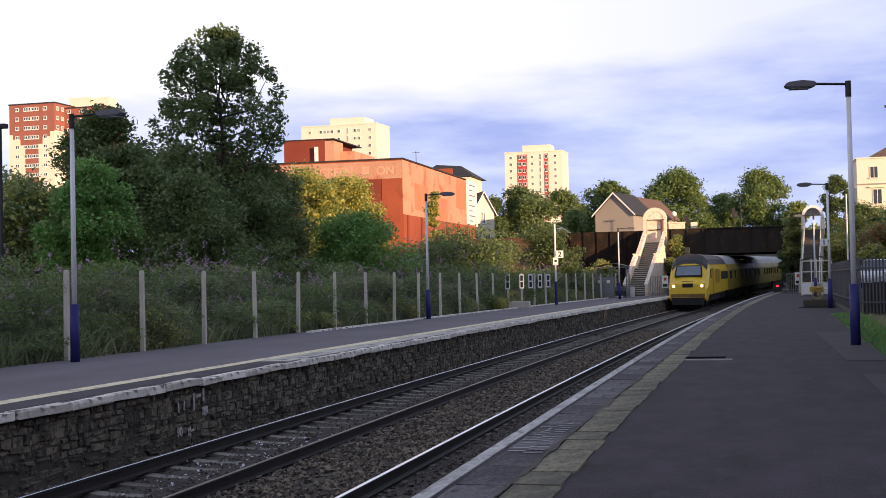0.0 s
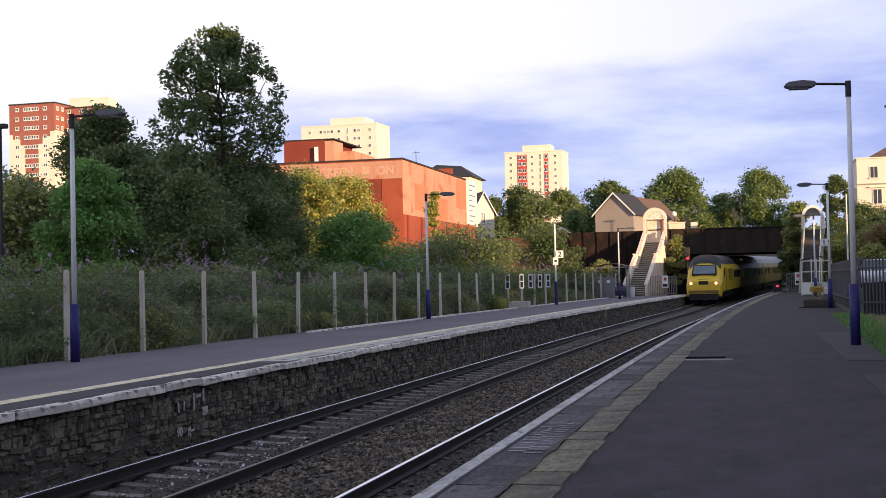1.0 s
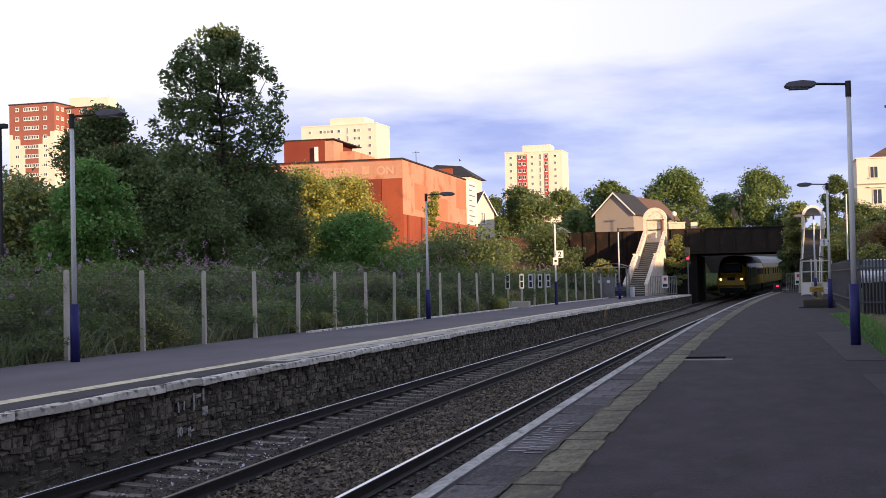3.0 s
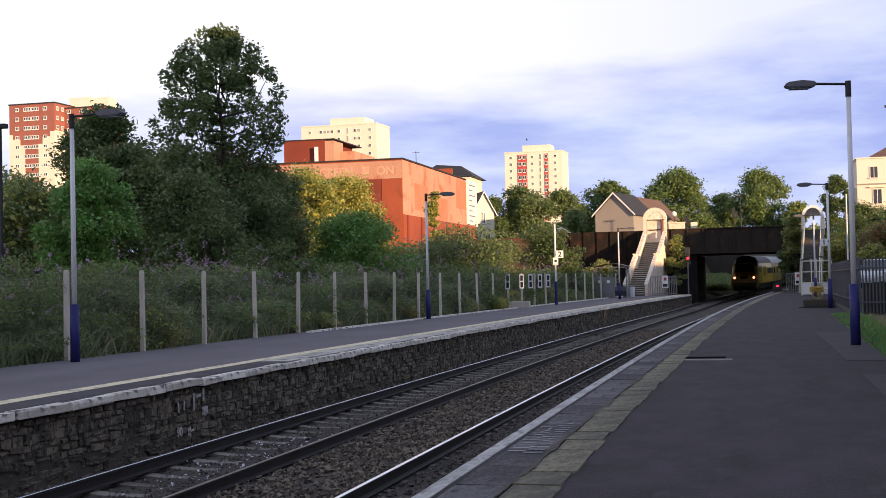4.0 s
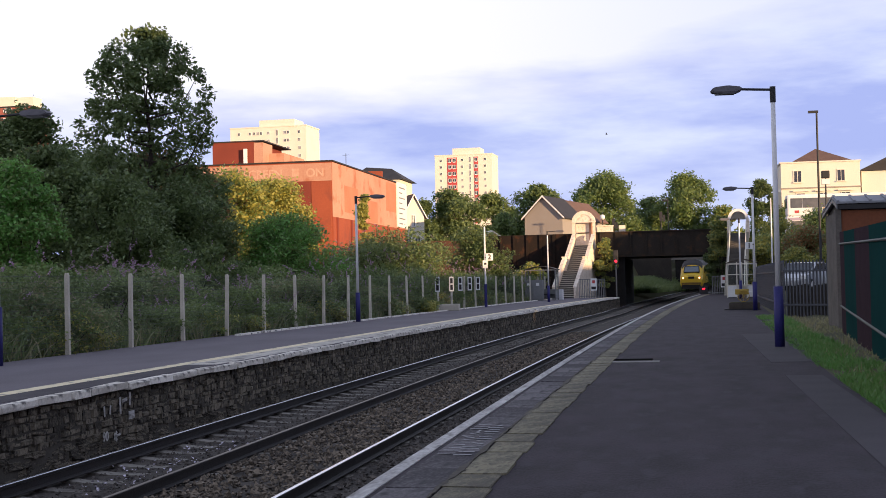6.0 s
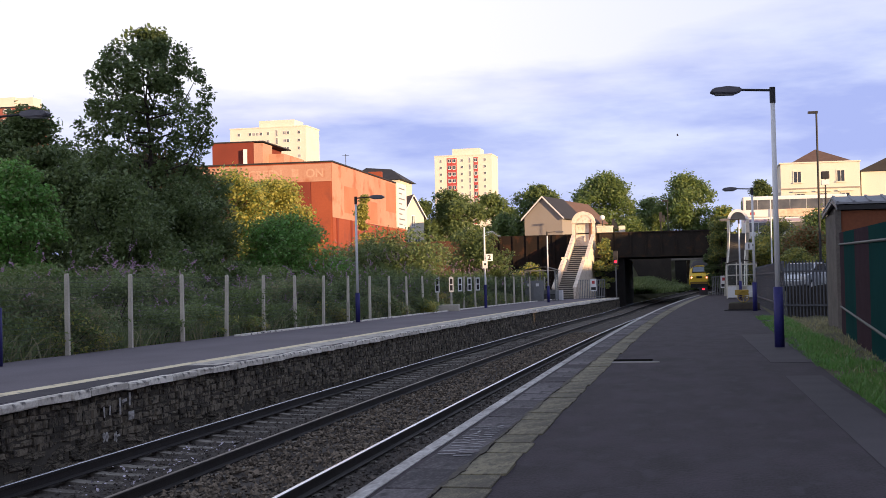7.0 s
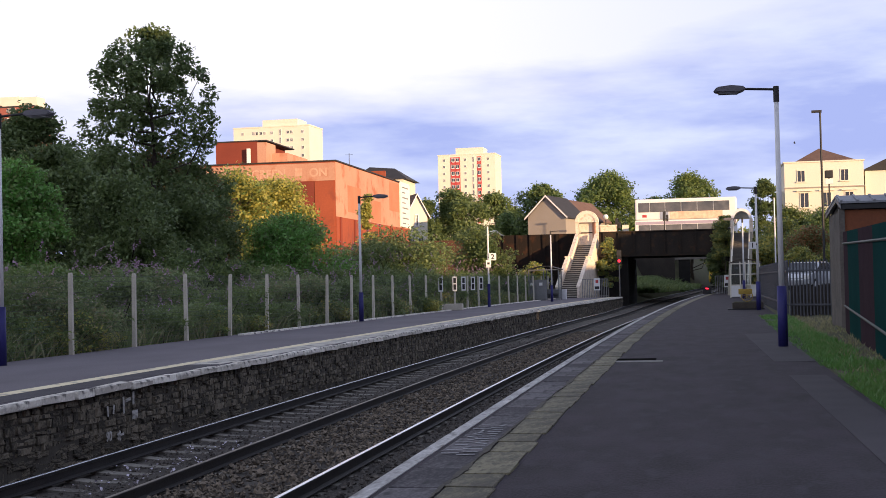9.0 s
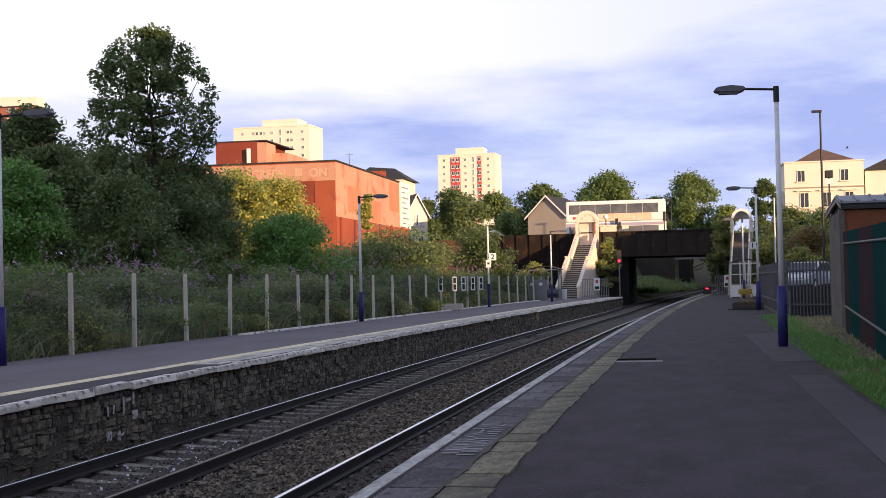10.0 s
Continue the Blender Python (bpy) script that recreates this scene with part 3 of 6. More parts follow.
def warehouse():
    t = thing("brick_warehouse", (-29.6, 110, 3.0), "large flat-roofed red and orange brick warehouse with a painted-over name band", "warehouse")
    boxpart("wall", (-22, 0, 0, 31, 0, 9.2), BRICK_OR, t)
    boxpart("name_band", (-22, -0.02, -0.05, -0.002, 7.55, 9.1), BRICK_LT, t, "paler painted band on the brick")
    boxpart("upper_wall", (0.002, 0.05, 0, 30.9, 4.4, 9.15), BRICK_LT, t, "pale orange upper side wall")
    boxpart("lower_wall", (0.002, 0.06, 0, 30.9, 0.0, 4.39), BRICK_OR, t)
    for i in range(6):
        boxpart("pilaster", (0.061, 0.16, 1 + 5.0 * i, 1.5 + 5.0 * i, 0, 4.38), BRICK_RED, t)
    boxpart("dark_panel", (-9, -1.9, -0.07, -0.003, 0, 7.5), BRICK_RED, t)
    boxpart("dark_panel", (-21.9, -9.2, -0.07, -0.003, 0, 7.5), BRICK_RED, t)
    boxpart("coping", (-22.1, 0.12, -0.12, 31.1, 9.21, 9.33), SLATE, t)
    boxpart("canopy", (-5.5, -1.4, -0.9, -0.08, 2.55, 2.95), BRICK_LT, t)
    boxpart("sign_board", (0.062, 0.20, 25.8, 30.6, 4.5, 9.3), WHITE_P, t, "tall white sign board with unreadable grey lines")
    for k in range(8):
        boxpart("sign_line", (0.201, 0.215, 26.6, 28.2 + 1.4 * (k * 3 % 2), 4.85 + 0.55 * k, 4.97 + 0.55 * k), GREY_MET, t)
    for body, x, size in (("SCREEN", -6.25, 1.02), ("ON", -1.5, 1.02)):
        text(t, body, (x, -0.056, 7.95), size, FADED)
    for k, x in enumerate((-9.1, -3.6, -10.6, -12.0, -13.2)):
        boxpart("faded_lettering", (x, x + 0.5 + 0.12 * (k * 7 % 3), -0.056, -0.0505, 8.0, 8.7), FADED, t, "faded white paint of old lettering")
    for x0, x1, z0, z1 in ((-12.5, -9.6, 2.2, 6.8), (-1.85, -0.1, 0.0, 7.5), (-8.6, -4.0, 4.4, 7.2)):
        boxpart("brick_patch", (x0, x1, -0.082, -0.0705 if x1 < -1 else -0.003, z0, z1), BRICK_OR, t)
    for y0, y1, z0, z1 in ((4, 9, 5.0, 7.4), (13, 17, 4.5, 6.6), (21, 27, 6.0, 9.0)):
        boxpart("brick_patch", (0.051, 0.062, y0, y1, z0, z1), BRICK_PT, t)
    ae = thing("roof_aerial", (-31.4, 122, 12.2), "thin television aerial on the warehouse roof", "aerial")
    part("pole", rod(bmesh.new(), (0, 0, 0.1), (0, 0, 1.9), 0.03, seg=6), DARK_MET, ae)
    for k in range(5):
        part("element", rod(bmesh.new(), (-0.3 + 0.15 * k, -0.2, 1.75), (-0.3 + 0.15 * k, 0.2, 1.75), 0.012, seg=4), DARK_MET, ae)
    part("boom", rod(bmesh.new(), (-0.35, 0, 1.75), (0.35, 0, 1.75), 0.015, seg=4), DARK_MET, ae)
    r = thing("rooftop_block", (-44.5, 121, 12.2), "dark red brick stair and plant block on a flat roof", "building")
    boxpart("wall", (0, 4.2, 0, 9, 0, 3.3), BRICK_RED, r)
    boxpart("wall", (4.21, 5.1, 0, 3, 0, 3.2), BRICK_LT, r)
    boxpart("parapet_wall", (5.11, 6.6, 2, 9, 0, 2.3), BRICK_LT, r)
    boxpart("coping", (-0.1, 5.2, -0.1, 9.1, 3.31, 3.42), SLATE, r)
    boxpart("balcony", (1.5, 4.0, -0.6, -0.01, 0.9, 1.1), WHITE_P, r)
    boxpart("post", (3.3, 3.6, -0.5, -0.2, 0.0, 2.6), WHITE_P, r)


warehouse()


def tower_block(name, at, bays, floors, floor_h, top, label, wall, panels, turn=0.0):
    """bays: (width, kind) left to right; w: one window, p: a pair, q: four in a row, r: red panel with a pair, v: red panel with one, s: stair slits, n: plain."""
    t = thing(name, at, label, "tower block", turn, group="tower blocks")
    W = sum(b[0] for b in bays)
    H = floors * floor_h + 0.9
    boxpart("wall", (0, W, 0, 14, -25, H), wall, t)
    boxpart("parapet", (-0.15, W + 0.15, -0.15, 14.15, H, H + 0.4), wall, t)
    boxpart("plant_room", (W * top[0], W * top[1], 0.6, 10, H + 0.41, H + top[2]), wall, t, "cream rooftop plant room")
    frame_me, pane_me = {}, {}

    def glaze(x, z, w, h, framed):
        if (w, h) not in frame_me:
            bm = bmesh.new()
            for q in ((-w / 2, -w / 2 + 0.1, 0, h), (w / 2 - 0.1, w / 2, 0, h), (-w / 2 + 0.1, w / 2 - 0.1, 0, 0.1), (-w / 2 + 0.1, w / 2 - 0.1, h - 0.1, h), (-0.04, 0.04, 0.1, h - 0.1)):
                box(bm, q[0], q[1], -0.1, 0, q[2], q[3])
            frame_me[w, h] = bpy.data.meshes.new("window")
            bm.to_mesh(frame_me[w, h])
            bm.free()
            frame_me[w, h].materials.append(WHITE_P)
            pane_me[w, h] = bpy.data.meshes.new("pane")
            bm = box(bmesh.new(), -w / 2 + 0.1, w / 2 - 0.1, -0.04, 0, 0.1, h - 0.1)
            bm.to_mesh(pane_me[w, h])
            bm.free()
            pane_me[w, h].materials.append(GLASS_D)
        o = new("window", frame_me[w, h])
        o.parent = t
        o.location = (x, -0.125 if framed else -0.003, z)
        q = new("pane", pane_me[w, h])
        q.parent = o

    x = 0.0
    for w, kind in bays:
        for f in range(floors):
            z = f * floor_h + 1.1
            c = x + w / 2
            if kind in "rv":
                boxpart("panel", (x + 0.05, x + w - 0.05, -0.12, -0.002, z - 0.95, z + floor_h - 1.0), panels, t, "red cladding panel")
                for dx in ((-w * 0.22, w * 0.22) if kind == "r" else (0,)):
                    glaze(c + dx, z - 0.1, min(1.5, w * 0.4) if kind == "r" else w * 0.75, 1.4, True)
                    boxpart("sill_panel", (c + dx - 0.5, c + dx + 0.5, -0.2, -0.125, z - 0.32, z - 0.11), WHITE_P, t)
            elif kind == "w":
                glaze(c, z, 0.95, 1.15, False)
            elif kind == "p":
                for dx in (-0.62, 0.62):
                    glaze(c + dx, z, 1.0, 1.15, False)
            elif kind == "q":
                for dx in (-2.0, -0.7, 0.7, 2.0):
                    glaze(c + dx, z, 0.95, 1.15, False)
            elif kind == "s":
                glaze(c, z - 0.5, 0.75, 2.2, False)
        x += w
    return t


tower_block("tower_block", (-96.8, 520, 25.2), [(5.1, "w"), (4.1, "r"), (4.2, "w"), (2.3, "s"), (0.4, "n"), (1.8, "v"), (5.6, "w")], 10, 2.7, (0.31, 0.79, 2.9), "cream and red tower block lit by low sun", CREAM_WALL, RED_PANEL, -2)
tower_block("tower_block", (-150.9, 428, 28.1), [(6.6, "w"), (5.4, "q"), (3.8, "w"), (2.4, "s"), (4.4, "p"), (4.8, "w")], 10, 2.7, (0.38, 0.84, 2.6), "cream tower block lit by low sun", CREAM_WALL, CREAM_WALL, -3)


def maroon_tower():
    t = thing("tower_block", (-230.3, 374, 28.0), "maroon brick tower block with white stepped cladding", "tower block", -2, group="tower blocks")
    fh, floors = 3.0, 11
    H = floors * fh
    W = 16.3
    boxpart("wall", (0, W, 0, 12, -25, H), MAROON, t)
    boxpart("wing", (W + 0.01, W + 14.5, 6.0, 18, -25, H - 1.2), MAROON, t)
    boxpart("parapet", (-0.2, W + 0.2, -0.2, 12.1, H, H + 0.4), SLATE, t)
    boxpart("parapet", (W + 0.21, W + 14.7, 5.8, 18.1, H - 1.2, H - 0.8), SLATE, t)
    boxpart("plant_room", (W - 2.0, W + 6, 12.2, 18, H - 0.79, H + 3.2), CREAM_WALL, t, "cream rooftop plant room")
    boxpart("plant_room", (W + 6.01, W + 12, 12.6, 18, H - 0.79, H + 2.9), CREAM_WALL, t)
    for x0, x1, top in ((0, 1.2, 6.3), (1.21, 3.9, 7.2), (3.91, 5.6, 8.3), (10.5, 12.0, 8.2), (12.01, 14.7, 6.9), (14.71, W, 6.0)):
        boxpart("cladding", (x0, x1, -0.12, -0.002, -25, H - (top - 0.9) * 1.75), WHITE_WALL, t, "white cladding")
    boxpart("cladding", (W + 0.002, W + 0.12, 0, 5.9, -25, H - 8.6), WHITE_WALL, t, "white cladding")
    boxpart("cladding", (W + 10, W + 13.5, 5.88, 5.998, -25, H - 7.0), WHITE_WALL, t, "white cladding")
    wm = bpy.data.meshes.new("window")
    bm = bmesh.new()
    for q in ((-0.7, -0.55, 0, 1.3), (0.55, 0.7, 0, 1.3), (-0.55, 0.55, 0, 0.3), (-0.55, 0.55, 1.15, 1.3), (-0.06, 0.06, 0.3, 1.15)):
        box(bm, q[0], q[1], -0.09, 0, q[2], q[3])
    bm.to_mesh(wm)
    bm.free()
    wm.materials.append(WHITE_P)
    pm = bpy.data.meshes.new("pane")
    bm = box(bmesh.new(), -0.55, 0.55, -0.03, 0, 0.3, 1.15)
    bm.to_mesh(pm)
    bm.free()
    pm.materials.append(GLASS_D)
    for f in range(2, floors):
        z = f * fh + 0.75
        spots_at = [(x, -0.122, 0) for x in (2.9, 6.0, 7.2, 8.8, 10.0, 13.0)] + [(W + 0.122, y, 90) for y in (1.6, 4.4)] + [(W + x, 5.878, 0) for x in (1.6, 6.2, 7.8, 11.8)]
        for x, y, a in spots_at:
            o = new("window", wm)
            o.parent = t
            o.matrix_basis = pose(x, y, z - (0.6 if x > W + 0.5 else 0), 0, 0, a)
            q = new("pane", pm)
            q.parent = o


maroon_tower()


def gable_house(name, at, w, d, eave, ridge, wall, roof, label, turn=0.0, chimneys=()):
    """Gable wall faces -y."""
    t = thing(name, at, label, "house", turn)
    part("wall", prism(bmesh.new(), [(0, 0), (w, 0), (w, eave), (w / 2, ridge - 0.02), (0, eave)], 0, d), wall, t)
    for sx in (-1, 1):
        x0, x1 = (w / 2, w / 2 + sx * (w / 2 + 0.3))
        dz = (ridge - eave) * (0.3 / (w / 2))
        part("roof", prism(bmesh.new(), [(x0, ridge), (x1, eave - dz), (x1, eave - dz + 0.14), (x0, ridge + 0.15)], -0.3, d + 0.3), roof, t)
        part("bargeboard", prism(bmesh.new(), [(x0, ridge - 0.04), (x1, eave - dz - 0.04), (x1, eave - dz + 0.16), (x0, ridge + 0.16)], -0.36, -0.305), WHITE_P, t)
    for x, y in chimneys:
        c = boxpart("chimney", (x - 0.4, x + 0.4, y - 0.4, y + 0.4, eave, ridge + 1.0), BRICK_RED, t)
    return t


gable_house("rendered_house", (-17.05, 146, 4.4), 4.43, 7.2, 4.2, 6.42, BEIGE_WALL, SLATE, "beige rendered house with a slate gable roof", -13)
gable_house("terraced_house", (-15.29, 153.65, 4.4), 4.43, 9.2, 4.15, 6.3, BEIGE_WALL, TILE_BR, "beige terraced house with a brown tiled roof", -13)


def villa():
    t = thing("white_villa", (11.3, 150, 8.2), "cream stucco villa with a hipped brown roof", "house")
    boxpart("wall", (0, 8.5, 0, 10, -4, 5.7), WHITE_WALL, t)
    boxpart("string_course", (-0.1, 8.6, -0.14, -0.002, 2.85, 2.98), BEIGE_WALL, t)
    boxpart("parapet", (-0.12, 8.62, -0.12, 10.1, 5.71, 5.85), WHITE_WALL, t)
    boxpart("plinth", (-0.05, 8.55, -0.1, -0.003, -4, 0.1), BEIGE_WALL, t)
    bm = bmesh.new()
    b = [bm.verts.new(q) for q in ((1.2, 0.6, 5.86), (7.9, 0.6, 5.86), (7.9, 9.4, 5.86), (1.2, 9.4, 5.86))]
    r = [bm.verts.new(q) for q in ((4.2, 4.0, 7.6), (4.2, 6.0, 7.6))]
    for f in ((b[0], b[1], r[0]), (b[1], b[2], r[1], r[0]), (b[2], b[3], r[1]), (b[3], b[0], r[0], r[1]), (b[3], b[2], b[1], b[0])):
        bm.faces.new(f)
    part("roof", bm, TILE_BR, t)
    for x in (1.8, 6.45):
        window(t, x, 3.6, 0.75, 1.2, -0.003, frame_m=WHITE_WALL)
    for x in (2.1, 4.5, 6.9):
        window(t, x, 0.75, 0.85, 1.55, -0.003, frame_m=WHITE_WALL)
        boxpart("hood", (x - 0.85, x + 0.85, -0.3, -0.004, 2.5, 2.62), WHITE_WALL, t)
    boxpart("side_wing", (-0.9, -0.01, 0.6, 8, -4, 2.6), WHITE_WALL, t)
    n = thing("white_house", (20.0, 150, 8.2), "cream house with a shallow dark hipped roof", "house")
    boxpart("wall", (0, 10, 0.5, 9, -4, 4.6), WHITE_WALL, n)
    part("roof", prism(bmesh.new(), [(-0.4, 4.62), (10.4, 4.62), (7, 6.2), (3, 6.2)], 0.2, 9.2), SLATE, n)
    w2 = gable_house("white_house", (-33.48, 158, 5.0), 2.63, 9, 5.02, 7.43, WHITE_WALL, TILE_BR, "white rendered house with small dark windows", 26)
    for x in (0.6, 1.75):
        window(w2, x, 1.0, 0.55, 1.2, -0.003)
    window(w2, 1.25, 3.6, 0.3, 1.3, -0.003)
    w3 = thing("grey_house", (-42.0, 165, 4.7), "pale house with a dark hipped roof", "house")
    boxpart("wall", (0, 6.6, 0, 8, 0, 10.3), WHITE_WALL, w3)
    boxpart("brick_stack", (2.6, 4.4, -0.6, -0.01, 8, 11.4), BRICK_OR, w3)
    bm = bmesh.new()
    b = [bm.verts.new(q) for q in ((-0.5, -0.5, 10.31), (7.2, -0.5, 10.31), (7.2, 8.5, 10.31), (-0.5, 8.5, 10.31))]
    r = [bm.verts.new(q) for q in ((1.4, 3.5, 12.3), (4.8, 3.5, 12.0))]
    for f in ((b[0], b[1], r[1], r[0]), (b[1], b[2], r[1]), (b[2], b[3], r[0], r[1]), (b[3], b[0], r[0]), (b[3], b[2], b[1], b[0])):
        bm.faces.new(f)
    part("roof", bm, SLATE, w3)
    k = gable_house("timber_hut", (-22.5, 150, 5.0), 2.2, 3, 1.6, 2.3, BRICK_LT, WHITE_P, "small hut with a white pitched roof", 20)


villa()


# ---- stairs ----
DARK_STEP = mat("dark_step", (0.075, 0.068, 0.062), (0.12, 0.11, 0.10), rough=0.9, scale=2, fine=20, bump=0.3)


def staircase(name, at, turn, steps, rise, run, width, label, arch_h, wall_h=0.85, open_sides=False):
    t = thing(name, at, label, "stairs", turn)
    for i in range(steps):
        z = rise * (i + 1)
        y = run * i + (1.2 if i >= steps // 2 else 0)
        boxpart("step", (-width / 2, width / 2, y, y + run + 0.04, max(0, z - 0.34), z - 0.052), DARK_STEP, t)
        boxpart("nosing", (-width / 2 + 0.01, width / 2 - 0.01, y - 0.03, y + run + 0.03, z - 0.05, z), DARK_STEP if open_sides else CONCRETE, t)
    y_mid = run * (steps // 2)
    boxpart("landing", (-width / 2, width / 2, y_mid, y_mid + 1.22, rise * (steps // 2) - 0.2, rise * (steps // 2) - 0.003), CONCRETE, t)
    L, H = run * steps + 1.2, rise * steps
    zm = rise * (steps // 2)
    for sx in (-1, 1):
        x0, x1 = sorted((sx * (width / 2 + 0.004), sx * (width / 2 + 0.22)))
        if open_sides:
            bm = bmesh.new()
            prism(bm, [(0, 0), (0.3, 0), (y_mid + 0.2, zm - 0.35), (y_mid + 1.3, zm - 0.35), (L + 0.2, H - 0.4), (L, H + 0.05), (y_mid + 1.1, zm + 0.1), (y_mid - 0.1, zm + 0.1)], x0, x1, "x")
            part("stringer", bm, mat("dull_cream", (0.26, 0.235, 0.18), (0.19, 0.17, 0.13), rough=0.7, scale=2, fine=12, bump=0.1), t)
            bm = bmesh.new()
            for (ya, za), (yb, zb) in (((0, 0), (y_mid, zm)), ((y_mid, zm), (y_mid + 1.2, zm)), ((y_mid + 1.2, zm), (L, H))):
                for h in (0.55, 1.0):
                    rod(bm, (sx * width / 2, ya, za + h), (sx * width / 2, yb, zb + h), 0.03, seg=6)
            part("handrail", bm, CREAM_WALL, t)
        else:
            for (ya, za), (yb, zb), e in (((0, 0), (y_mid + 0.3, zm), 0.0), ((y_mid + 0.3, zm), (y_mid + 1.2, zm), 0.25), ((y_mid + 1.2, zm), (L, H), 0.0)):
                part("side_wall", prism(bmesh.new(), [(ya, -0.1), (yb, -0.1), (yb, zb + wall_h + e), (ya, za + wall_h + e)], x0, x1, "x"), RENDER_W, t)
                part("coping", prism(bmesh.new(), [(ya, za + wall_h + e + 0.003), (yb, zb + wall_h + e + 0.003), (yb, zb + wall_h + e + 0.12), (ya, za + wall_h + e + 0.12)], x0 - 0.05, x1 + 0.05, "x"), RENDER_W, t)
    # arched portal at the head
    bm = bmesh.new()
    ro, ri = width / 2 + (0.2 if open_sides else 0.28), width / 2 - 0.02
    n = 14
    for y0, y1 in ((L + 0.05, L + (1.9 if open_sides else 0.5)),):
        a = [(math.cos(math.pi * i / n), math.sin(math.pi * i / n)) for i in range(n + 1)]
        outer = [(ro * c, H + arch_h + ro * s) for c, s in a]
        inner = [(ri * c, H + arch_h + ri * s) for c, s in a]
        prism(bm, outer + inner[::-1], y0, y1)
    part("arch", bm, RENDER_W if not open_sides else GALV, t, "white arched canopy")
    for sx in (-1, 1):
        for y in (L + 0.1, L + 1.75) if open_sides else (L + 0.2,):
            boxpart("arch_post", (sx * (width / 2 + 0.02), sx * (width / 2 + 0.26), y, y + 0.15, H - 0.4, H + arch_h), RENDER_W, t)
    boxpart("head_landing", (-width / 2, width / 2, L, L + 2.2, H - 0.2, H - 0.002), CONCRETE, t)
    if open_sides:
        part("tympanum", prism(bmesh.new(), [(ri * c, H + arch_h + ri * s) for c, s in a], L + 1.72, L + 1.80), GALV, t)
    else:
        part("tympanum", prism(bmesh.new(), [(ri * c, H + arch_h + ri * s) for c, s in a], L + 0.10, L + 0.18), RENDER_W, t)
        boxpart("back_panel", (-width / 2, 0.42, L + 0.62, L + 0.68, H, H + arch_h + 0.02), RENDER_W, t)
        boxpart("back_panel", (0.421, width / 2, L + 0.6, L + 0.68, H, H + arch_h + 0.02), BRICK_LT, t)
    return t


staircase("platform_stairs", (-9.45, 107.8, LZ), -6, 26, 0.178, 0.32, 1.55, "concrete stairs with pale rendered walls and an arched entrance", 2.0)
staircase("platform_stairs", (4.05, 100.5, 0.0), -4, 28, 0.18, 0.36, 1.28, "steel stairs with cream handrails under an arched canopy", 1.2, open_sides=True)


# ---- lamps ----
def lamp_post(at, turn, group="platform lamp posts"):
    t = thing("lamp_post", at, "grey steel platform lamp post with blue base and flat lantern", "lamp post", turn, group)
    part("base", rod(bmesh.new(), (0, 0, 0), (0, 0, 1.15), 0.094, 0.090, 20), BLUE_P, t, "blue painted base", True)
    part("pole", rod(bmesh.new(), (0, 0, 1.15), (0, 0, 4.68), 0.055, 0.043, 16), GALV, t, "galvanised pole", True)
    part("collar", rod(bmesh.new(), (0, 0, 4.66), (0, 0, 4.96), 0.055, seg=14), DARK_MET, t)
    part("arm", rod(bmesh.new(), (0, 0, 4.90), (-0.62, 0, 4.93), 0.024, seg=10), DARK_MET, t)
    bm = bmesh.new()
    prism(bm, [(-0.58, 4.90), (-0.60, 4.97), (-0.85, 5.0), (-1.12, 4.97), (-1.18, 4.90), (-1.10, 4.86), (-0.7, 4.85)], -0.13, 0.13)
    bmesh.ops.bevel(bm, geom=bm.edges[:], offset=0.02, segments=2, affect="EDGES")
    lan = part("lantern", bm, mat("lantern_grey", (0.15, 0.145, 0.17), (0.11, 0.107, 0.125), rough=0.5, scale=3, fine=30, bump=0.05), t, "grey lantern housing")
    boxpart("diffuser", (-1.08, -0.72, -0.09, 0.09, 4.835, 4.849), GREY_MET, lan)
    return t


post = lamp_post((1.82, 25.6, 0), 5)
for x, y, z, a in ((2.92, 53.9, 0, 4), (3.6, 82.0, 0, 4), (-13.2, 23.7, LZ, 178), (-12.55, 50.2, LZ, 178)):
    copy_thing(post, pose(x, y, z, 0, 0, a))


